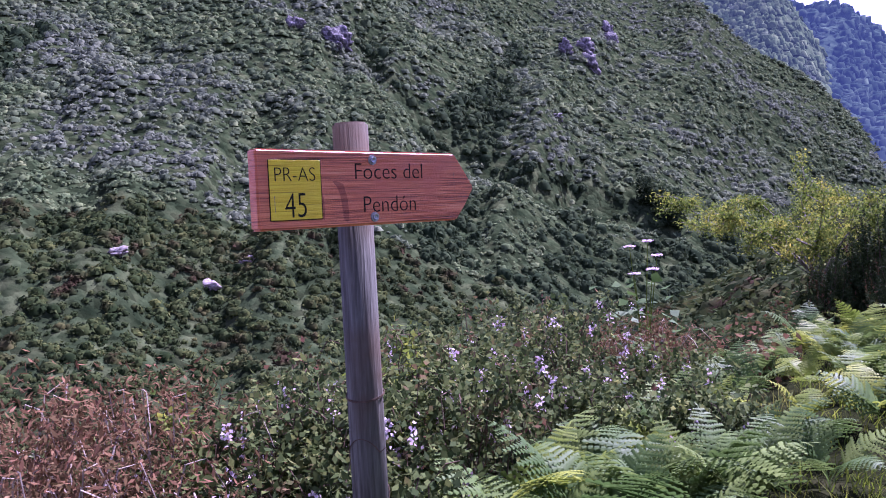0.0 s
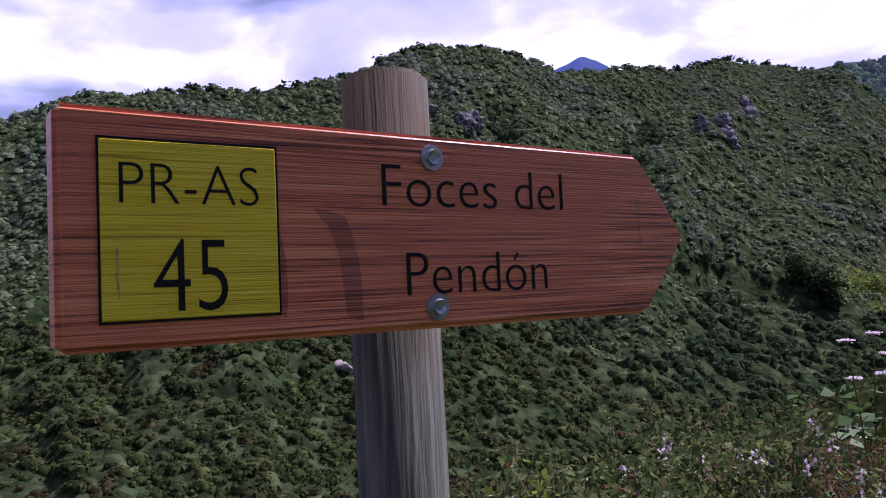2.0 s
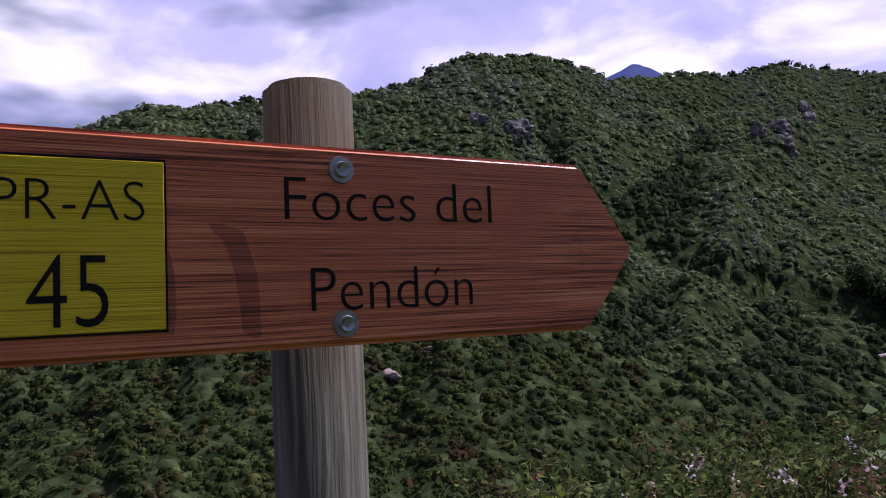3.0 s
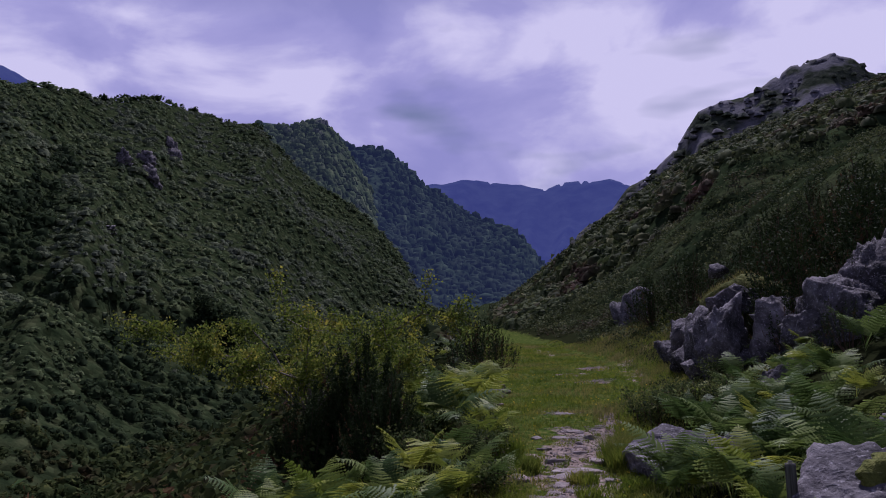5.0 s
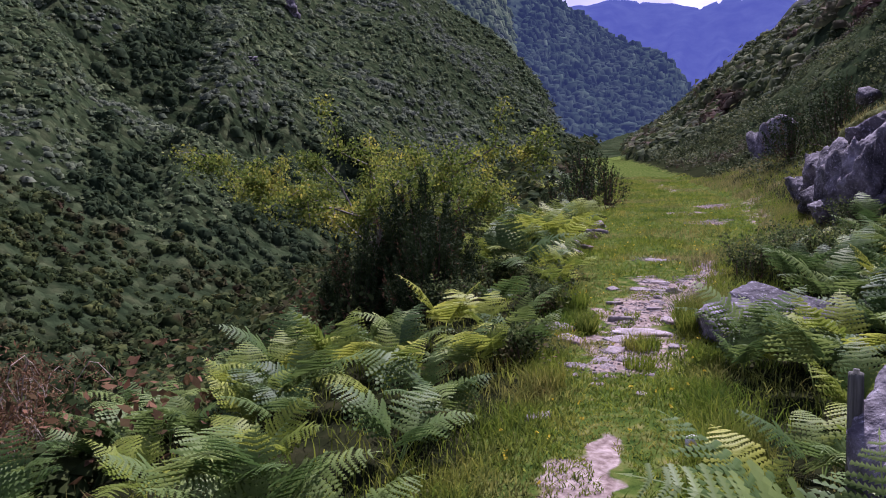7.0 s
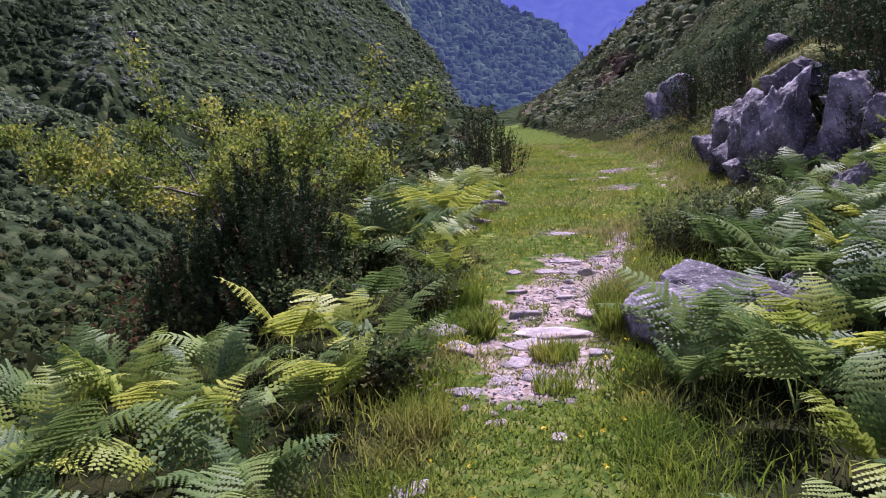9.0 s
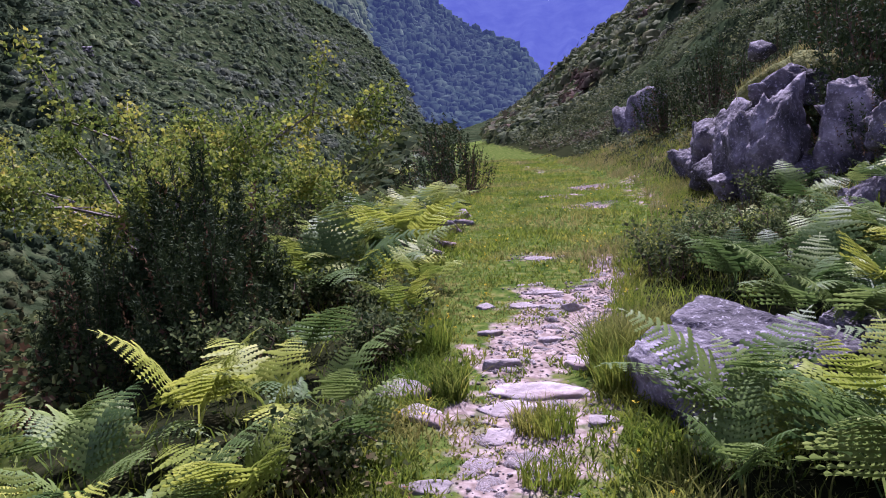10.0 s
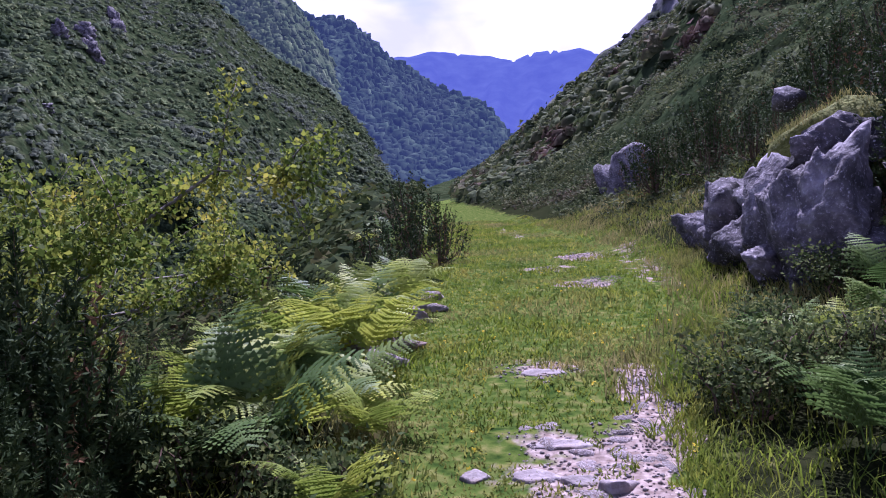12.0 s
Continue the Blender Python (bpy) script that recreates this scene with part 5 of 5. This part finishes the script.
def build_gorse():
    rng = np.random.default_rng(61)
    kinds = []
    for k, (tall, wide, n, needles, slim) in enumerate(((1.3, 0.66, 110, 30, 0.42), (1.0, 0.58, 90, 26, 0.42), (0.8, 0.55, 72, 24, 0.42), (1.3, 0.66, 150, 120, 0.26))):
        root = tagged(new("gorse_bush"), "dark green spiny gorse bush with upright shoots", "shrub", "gorse bushes")
        v, f, bm = gorse_meshes(70 + k, n, needles, tall, wide, slim)
        raw_object("foliage", v, f, M_GORSE, root)
        v, f, _b = gorse_meshes(75 + k, n // 7, 20, tall * 1.02, wide)
        _b.free()
        tagged(raw_object("dry_foliage", v, f, M_SHOOT, root), "brown dry shoot tips")
        part("wood", bm, M_CANE, root, "thin brown woody stems")
        kinds.append(root)
    spots = [(-1.8, 7.6, 0.95, 3), (-1.4, 6.85, 0.66, 3), (-2.3, 7.2, 0.75, 3), (-1.55, 15.4, 0.95, 1), (-2.2, 14.6, 0.9, 1), (-2.1, 16.4, 1.0, 0), (-2.7, 13.2, 0.8, 2), (-2.3, 12.2, 0.75, 2),
             (1.75, 19.6, 1.0, 0), (2.6, 19.0, 1.1, 0), (3.0, 17.4, 1.0, 1), (3.9, 14.4, 1.25, 0), (4.7, 13.4, 1.5, 0), (4.3, 16.0, 1.3, 1), (5.3, 15.0, 1.4, 0), (4.4, 12.0, 1.2, 0),
             (5.2, 11.4, 1.4, 1), (3.4, 16.2, 0.9, 2), (2.4, 17.4, 0.7, 2), (3.9, 11.0, 0.9, 2), (3.35, 11.25, 0.85, 2), (3.15, 12.0, 0.9, 2), (3.05, 11.55, 0.95, 1), (3.4, 11.7, 1.15, 0), (3.5, 13.4, 1.3, 0), (3.3, 12.9, 1.1, 1), (3.1, 10.6, 0.7, 2), (3.9, 10.6, 1.0, 1), (3.4, 9.4, 0.8, 2), (4.0, 8.9, 0.9, 2), (3.6, 7.6, 0.7, 2), (4.6, 7.4, 1.0, 1), (5.8, 13.0, 1.5, 0), (6.3, 11.0, 1.5, 0), 
             (3.15, 10.95, 0.8, 1), (3.45, 10.75, 0.9, 2), (3.6, 15.2, 1.0, 1), (4.9, 17.2, 1.1, 1), (5.6, 16.4, 1.2, 0), (6.4, 14.4, 1.3, 1), (3.4, 18.6, 0.9, 2), (2.9, 21.0, 0.9, 1), (4.0, 20.5, 1.1, 1), (7.0, 16.5, 1.3, 0),
             (5.6, 19.5, 1.2, 1), (4.5, 18.8, 1.3, 0), (5.2, 9.6, 1.2, 1), (2.4, 23.5, 1.0, 2), (-4.0, 12.0, 1.0, 1), (-4.6, 16.5, 1.2, 0),
 (-4.6, 4.0, 0.8, 2), (-5.6, 6.5, 0.9, 1), (-2.9, 6.0, 0.75, 2), (-3.6, 5.2, 0.8, 1), (1.25, 9.15, 0.42, 2), (1.55, 9.6, 0.45, 2),
             (-2.55, -0.35, 0.95, 0), (-1.75, -0.35, 0.75, 1), (-3.4, -0.2, 1.0, 1)]
    used = set()
    for x, y, size, k in spots:
        m = pose(x, y, gz(x, y) - 0.03, rng.uniform(-6, 6), rng.uniform(-6, 6), rng.uniform(0, 360)) @ Matrix.Scale(size, 4)
        if k in used:
            ob = kinds[k]
            kept = ob.matrix_basis.copy()
            ob.matrix_basis = Matrix()
            copy_thing(ob, m)
            ob.matrix_basis = kept
        else:
            kinds[k].matrix_world = m
            used.add(k)


def cane_shrub(name, at, wide, tall, canes, leaves, leaf, mat, seed, label, stem_mat, flowers=0, category="shrub", group="", slim=0.66):
    """Arching canes that carry leaves in threes and, at their ends, clusters of small flowers."""
    rng = np.random.default_rng(seed)
    root = tagged(new(name), label, category, group)
    root.matrix_world = pose(*at)
    bm = bmesh.new()
    paths = []
    for k in range(canes):
        a, reach, top = rng.uniform(0, 2 * math.pi), wide * rng.uniform(0.3, 1.0), tall * rng.uniform(0.55, 1.05)
        foot = np.array([rng.normal() * wide * 0.25, rng.normal() * wide * 0.25, 0])
        end = foot + np.array([math.cos(a) * reach, math.sin(a) * reach, 0])
        pts = np.array([foot * (1 - t) + end * t + np.array([0, 0, top * (1.0 - (1 - t) ** 2) - 0.25 * top * t ** 4]) + rng.normal(size=3) * 0.015 * (t > 0) for t in np.linspace(0, 1, 7)])
        paths.append(pts)
        if k % 2 == 0:
            tube(bm, pts, 0.006, 0.002, 4)
    tagged(part("wood", bm, stem_mat, root), kind="stuff")
    paths = np.array(paths)
    pick, t = rng.integers(0, canes, leaves), rng.random(leaves) ** 0.7 * 5.999
    i = t.astype(int)
    u = (t - i)[:, None]
    c = paths[pick, i] * (1 - u) + paths[pick, i + 1] * u + rng.normal(size=(leaves, 3)) * 0.05
    ways = unit(rng.normal(size=(leaves, 3)) + np.array([0, 0, 0.2]))
    size = leaf * rng.uniform(0.6, 1.3, leaves)
    v, f = leaf_quads(c, ways, size, size * slim, rng, 0.45)
    raw_object("foliage", v, f, mat, root)
    if flowers:
        hub = paths[rng.integers(0, canes, flowers), 6] + rng.normal(size=(flowers, 3)) * 0.05 + np.array([0, 0, 0.03])
        c = np.repeat(hub, 16, 0) + rng.normal(size=(flowers * 16, 3)) * np.array([0.014, 0.014, 0.03])
        ways = unit(rng.normal(size=c.shape))
        v, f = leaf_quads(c, ways, 0.022, 0.018, rng)
        tagged(raw_object("blossom", v, f, M_PETAL, root), "small pale pink flower clusters")
    return root


def build_shrubs():
    rng = np.random.default_rng(83)
    for k, (x, y, w, h, fl) in enumerate(((-2.15, -1.15, 0.55, 1.0, 10), (-2.5, -0.75, 0.6, 1.15, 10), (-2.0, -0.55, 0.5, 1.0, 9), (-2.7, -0.2, 0.7, 1.2, 9), (-2.0, 0.1, 0.55, 1.05, 10), (-2.5, 0.6, 0.7, 1.2, 10),
                                          (-3.1, 0.2, 0.7, 1.3, 6), (-3.2, 1.3, 0.8, 1.35, 8), (-2.5, 1.6, 0.7, 1.15, 9), (-3.1, 2.4, 0.8, 1.3, 7), (-3.0, -0.9, 0.6, 1.2, 6), (-3.7, 3.4, 0.8, 1.2, 5),
                                          (-1.62, -0.75, 0.4, 0.7, 6), (-1.75, -1.5, 0.4, 0.75, 6), (-1.75, 1.0, 0.45, 0.6, 5), (-1.2, 1.5, 0.35, 0.4, 2), (-1.9, 2.2, 0.45, 0.6, 4))):
        cane_shrub("bramble", (x, y, gz(x, y) - 0.02), w, h * 1.22, 44, 2900, 0.044, M_BRAMBLE, 500 + k, "tangled bramble with pale pink flowers", M_CANE, fl * 2, group="brambles on the bank")
    for k, (x, y, w, h) in enumerate(((-1.95, -1.95, 0.45, 1.15), (-2.45, -1.9, 0.55, 1.45), (-1.6, -2.0, 0.35, 0.8), (-2.7, -1.45, 0.5, 1.3), (-2.2, -1.6, 0.4, 1.05), (-3.4, 1.8, 0.5, 0.95), (-2.3, 2.9, 0.5, 0.75), (-3.2, 4.2, 0.6, 0.8),
                                      (-2.7, 3.5, 0.5, 0.7), (-2.35, -1.30, 0.45, 1.22), (-2.75, -1.55, 0.5, 1.35), (-1.95, -1.45, 0.4, 0.85), (-2.6, -1.05, 0.4, 1.2))):
        cane_shrub("dead_bracken", (x, y, gz(x, y) - 0.02), w, h * 1.3, 36, 3000, 0.04, M_DEAD, 540 + k, "russet dead bracken with bleached stems", M_DRY_STEM, group="dead bracken on the bank", slim=0.28)
    for k, (x, y, w, h) in enumerate(((-1.05, 7.9, 0.3, 0.3), (-1.5, 8.4, 0.35, 0.3), (1.15, 8.75, 0.3, 0.42), (1.6, 9.0, 0.4, 0.5), (1.95, 9.0, 0.4, 0.45), (-1.1, 6.6, 0.35, 0.35), (-0.45, 6.9, 0.25, 0.25), (-0.3, 5.5, 0.25, 0.22), (-0.55, 7.6, 0.25, 0.25), (1.65, 10.2, 0.35, 0.35), (2.0, 8.0, 0.3, 0.3), (2.2, 10.9, 0.35, 0.35),
                                        (-1.8, 10.6, 0.5, 0.7), (-2.6, 9.9, 0.6, 0.8))):
        cane_shrub("verge_herb", (x, y, gz(x, y) - 0.02), w, h, 34, 2200, 0.03, M_BRAMBLE, 580 + k, "low leafy green herb clump on the verge", M_CANE, group="herbs on the verge")
    # young saplings that stand clear of the hedge
    for k, (x, y, h) in enumerate(((-2.35, -1.15, 1.45), (-2.5, 0.35, 1.5), (-2.0, -0.2, 1.35))):
        cane_shrub("sapling", (x, y, gz(x, y)), 0.14, h, 6, 420, 0.045, M_THORN_LEAF, 620 + k, "thin upright sapling with light green leaves", M_CANE)
    build_umbels((-2.45, 3.0, gz(-2.45, 3.0)))
    build_hawthorn((-2.95, 8.9, gz(-2.95, 8.9) - 0.05))


def build_umbels(at):
    """White flat flower heads on forked stems, with a few broad leaves."""
    rng = np.random.default_rng(131)
    root = tagged(new("hogweed"), "tall hogweed with flat white flower heads", "wildflower")
    root.matrix_world = pose(*at)
    for k, (x, y, z) in enumerate(((-0.08, -0.06, 1.46), (0.04, 0.02, 1.50), (0.09, 0.08, 1.38), (0.12, -0.06, 1.28), (-0.12, 0.08, 1.22))):
        bm = bmesh.new()
        tube(bm, [(x * 0.15, y * 0.15, 0), (x * 0.4, y * 0.4, z * 0.6), (x, y, z)], 0.007, 0.003, 5)
        stem = part("stem", bm, M_GRASS, root)
        n = 90
        a, q = rng.uniform(0, 2 * np.pi, n), np.sqrt(rng.random(n)) * 0.048
        c = np.stack([x + np.cos(a) * q, y + np.sin(a) * q, z + 0.02 - 1.5 * q * q + rng.normal(size=n) * 0.004], -1)
        v, f = leaf_quads(c, unit(rng.normal(size=(n, 3)) * np.array([1, 1, 0.2])), 0.018, 0.016, rng, 0.8)
        tagged(raw_object("flower_head", v, f, M_PETAL, stem), "flat white flower head")
    n = 60
    c = rng.normal(size=(n, 3)) * np.array([0.16, 0.16, 0.22]) + np.array([0, 0, 0.8])
    v, f = leaf_quads(c, unit(rng.normal(size=(n, 3)) * np.array([1, 1, 0.4])), 0.12, 0.09, rng, 0.6)
    raw_object("foliage", v, f, M_FERN, root)


def build_hawthorn(at):
    rng = np.random.default_rng(91)
    root = tagged(new("hawthorn_tree"), "low spreading hawthorn with yellow-green leaves", "tree")
    root.matrix_world = pose(*at)
    trunk = bmesh.new()
    tube(trunk, [(0, 0, 0), (0.05, -0.03, 0.35), (0.0, 0.05, 0.75)], 0.07, 0.05, 8)
    part("trunk", trunk, M_BARK, root, smooth=True)
    ends = []
    for k in range(15):
        a = 2 * math.pi * k / 15 + rng.uniform(-0.2, 0.2)
        reach, top = rng.uniform(0.9, 1.9), rng.uniform(1.15, 2.1)
        pts = [np.array([0.0, 0.05, 0.68])]
        for t in (0.3, 0.6, 0.85, 1.0):
            pts.append(np.array([math.cos(a) * reach * t, math.sin(a) * reach * t, 0.7 + (top - 0.7) * (1 - (1 - t) ** 2)]) + rng.normal(size=3) * 0.06)
        bm = bmesh.new()
        tube(bm, pts, 0.02, 0.005, 5)
        for q in range(9):
            j = int(rng.integers(1, 5))
            s = pts[j]
            w = unit(rng.normal(size=3) + np.array([math.cos(a), math.sin(a), 0.15]))
            e = s + w * rng.uniform(0.25, 0.6)
            mid = (s + e) / 2 + np.array([0, 0, 0.05])
            tube(bm, [s, mid, e], 0.008, 0.002, 3)
            ends += [(s, mid), (mid, e)]
        ends += list(zip(pts[2:-1], pts[3:]))
        part("limb", bm, M_BARK, root, smooth=True)
    n = 30000
    pick, t = rng.integers(0, len(ends), n), rng.random(n)[:, None]
    e = np.array(ends)
    c = e[pick, 0] * (1 - t) + e[pick, 1] * t + rng.normal(size=(n, 3)) * np.array([0.06, 0.06, 0.045])
    size = rng.uniform(0.024, 0.046, n)
    v, f = leaf_quads(c, unit(rng.normal(size=(n, 3)) + np.array([0, 0, 0.3])), size, size * 0.7, rng)
    raw_object("crown", v, f, M_THORN_LEAF, root)


# ---- grass ----
def blades(name, x, y, tall, width, seed, mat, label, lean=0.45):
    """Grass as bent blades of two pieces each, in one mesh."""
    rng = np.random.default_rng(seed)
    n = len(x)
    base = np.stack([x, y, height(x, y) - 0.005], -1)
    a = rng.uniform(0, 2 * np.pi, n)
    side = np.stack([np.cos(a), np.sin(a), np.zeros(n)], -1) * (width / 2)[:, None]
    b = rng.uniform(0, 2 * np.pi, n)
    bend = np.stack([np.cos(b), np.sin(b), np.zeros(n)], -1) * (tall * lean * rng.random(n))[:, None]
    up = np.array([0, 0, 1.0])
    mid, tip = base + bend * 0.3 + up * (tall * 0.55)[:, None], base + bend + up * (tall * 0.95)[:, None]
    v = np.stack([base - side, base + side, mid + side * 0.7, mid - side * 0.7, tip], 1).reshape(-1, 3)
    k = np.arange(n)[:, None] * 5
    f = np.concatenate([k + np.array([0, 1, 2]), k + np.array([0, 2, 3]), k + np.array([3, 2, 4])])
    return tagged(raw_object(name, v, f, mat), label, "grass", kind="stuff")


def build_grass():
    rng = np.random.default_rng(97)
    # rough grass that fills the verges between the ferns
    n = 24000
    y = 0.3 + 21.0 * rng.random(n)
    left = rng.random(n) < 0.42
    x = np.where(left, along(TURF_LEFT, y) - 2.0 * rng.random(n), along(TURF_RIGHT, y) + 2.4 * rng.random(n))
    keep = ~((x > 0.85) & (x < 1.85) & (y > 6.05) & (y < 7.0)) & (value_noise(x * 1.7, y * 1.7, 19) > -0.55)
    x, y = x[keep], y[keep]
    blades("rough_grass", x, y, rng.uniform(0.05, 0.16, len(x)), np.full(len(x), 0.008), 96, M_GRASS, "rough green grass between the ferns", 1.6)
    n = 9000
    y = 9 + 13 * rng.random(n)
    x = along(TURF_RIGHT, y) - 0.35 + 1.7 * rng.random(n)
    blades("dry_grass", x, y, rng.uniform(0.04, 0.13, n), np.full(n, 0.011), 95, M_DRY_GRASS, "dry tan and green grass at the foot of the rocks", 0.9)
    n = 100000
    y = 0.8 + 24 * rng.random(n) ** 1.45
    lo, hi = along(TURF_LEFT, y), along(TURF_RIGHT, y)
    x = lo - 0.1 + (hi - lo + 0.2) * rng.random(n)
    patchy = fbm(x * 2.2, y * 2.2, 7)
    keep = (earth_mask(x, y) + 0.45 * value_noise(x * 7, y * 7, 9) < 0.62) & (rng.random(n) < 0.75 + 0.35 * patchy)
    x, y = x[keep], y[keep]
    edge = np.minimum(x - along(TURF_LEFT, y), along(TURF_RIGHT, y) - x)
    near = np.clip(1 - edge / 0.35, 0, 1) * (y < 10)
    tall = (0.010 + 0.017 * rng.random(len(x))) * (1 + 2.2 * near * rng.random(len(x))) * (1 + 0.5 * np.clip(fbm(x * 1.4, y * 1.4, 17), -0.6, 1.5)) * np.clip(y / 7, 1.1, 1.6) * 1.25
    blades("turf_grass", x, y, tall, 0.0048 + 0.0007 * y, 98, M_GRASS, "short green grass growing on the track", 1.5)
    # gravel on the bare earth
    n = 26000
    gx, gy = rng.uniform(-0.3, 1.0, n), rng.uniform(4.4, 17.0, n)
    on = earth_mask(gx, gy) > rng.uniform(0.45, 0.8, n)
    gx, gy = gx[on][:3600], gy[on][:3600]
    size = 0.004 + 0.011 * rng.random(len(gx)) ** 2.5
    at = np.stack([gx, gy, height(gx, gy) + size * 0.3], -1)
    octa = np.array([(1, 0, 0), (0, 1, 0), (-1, 0, 0), (0, -1, 0), (0, 0, 0.7), (0, 0, -0.7)])
    v = at[:, None] + octa[None] * size[:, None, None] * rng.uniform(0.5, 1.2, (len(gx), 6, 1))
    tri = np.array([(0, 1, 4), (1, 2, 4), (2, 3, 4), (3, 0, 4), (1, 0, 5), (2, 1, 5), (3, 2, 5), (0, 3, 5)])
    tagged(raw_object("track_gravel", v.reshape(-1, 3), (np.arange(len(gx))[:, None, None] * 6 + tri[None]).reshape(-1, 3), M_STONE), "fine pale gravel scattered on the bare track", "gravel", kind="stuff")
    # longer verge grass
    n = 26000
    y = 1.0 + 14 * rng.random(n)
    lefty = rng.random(n) < 0.5
    off = np.abs(rng.normal(size=n)) * 0.28
    x = np.where(lefty, along(TURF_LEFT, y) + 0.12 - off, along(TURF_RIGHT, y) - 0.10 + off)
    tall = rng.uniform(0.035, 0.11, n) * (1 + 0.5 * np.clip(fbm(x * 1.8, y * 1.8, 27), -0.7, 1.2))
    keep = ~((x > 0.85) & (x < 1.85) & (y > 6.05) & (y < 7.0))
    blades("verge_grass", x[keep], y[keep], tall[keep], np.full(int(keep.sum()), 0.006), 99, M_GRASS, "longer green grass along the verges", 1.4)
    for k, (x, y, r, h, n) in enumerate(((0.78, 6.75, 0.13, 0.34, 700), (0.80, 6.45, 0.10, 0.26, 450), (0.50, 6.02, 0.13, 0.12, 420), (0.55, 5.55, 0.10, 0.10, 260), (0.06, 6.35, 0.08, 0.2, 260),
                                         (0.95, 7.3, 0.10, 0.2, 260), (-0.2, 7.0, 0.12, 0.24, 320), (1.15, 9.2, 0.15, 0.28, 420), (0.1, 5.0, 0.12, 0.2, 300), (1.15, 4.2, 0.15, 0.25, 420))):
        a, q = rng.uniform(0, 2 * np.pi, n), np.sqrt(rng.random(n)) * r
        ob = blades("grass_tuft", x + np.cos(a) * q, y + np.sin(a) * q, h * rng.uniform(0.5, 1.05, n), np.full(n, 0.006), 120 + k, M_GRASS, "tuft of long green grass beside the stones", 0.9)
        ob["kind"] = "thing"
        del ob["kind"]
        tagged(ob, category="grass tuft", group="grass tufts")
    # yellow flowers dotted in the turf
    n = 170
    y = 3 + 13 * rng.random(n)
    x = along(TURF_LEFT, y) + (along(TURF_RIGHT, y) - along(TURF_LEFT, y)) * rng.random(n)
    grown = earth_mask(x, y) < 0.3
    x, y, n = x[grown], y[grown], int(grown.sum())
    c = np.repeat(np.stack([x, y, height(x, y) + 0.05], -1), 4, 0) + rng.normal(size=(4 * n, 3)) * 0.005
    v, f = leaf_quads(c, unit(rng.normal(size=c.shape)), 0.016, 0.012, rng)
    tagged(raw_object("turf_flowers", v, f, M_YELLOW_PETAL), "tiny yellow flowers dotted in the turf", "flowers", kind="stuff")


build_rocks()
build_hillside_cover()
build_shrubs()
build_gorse()
build_ferns()
build_grass()
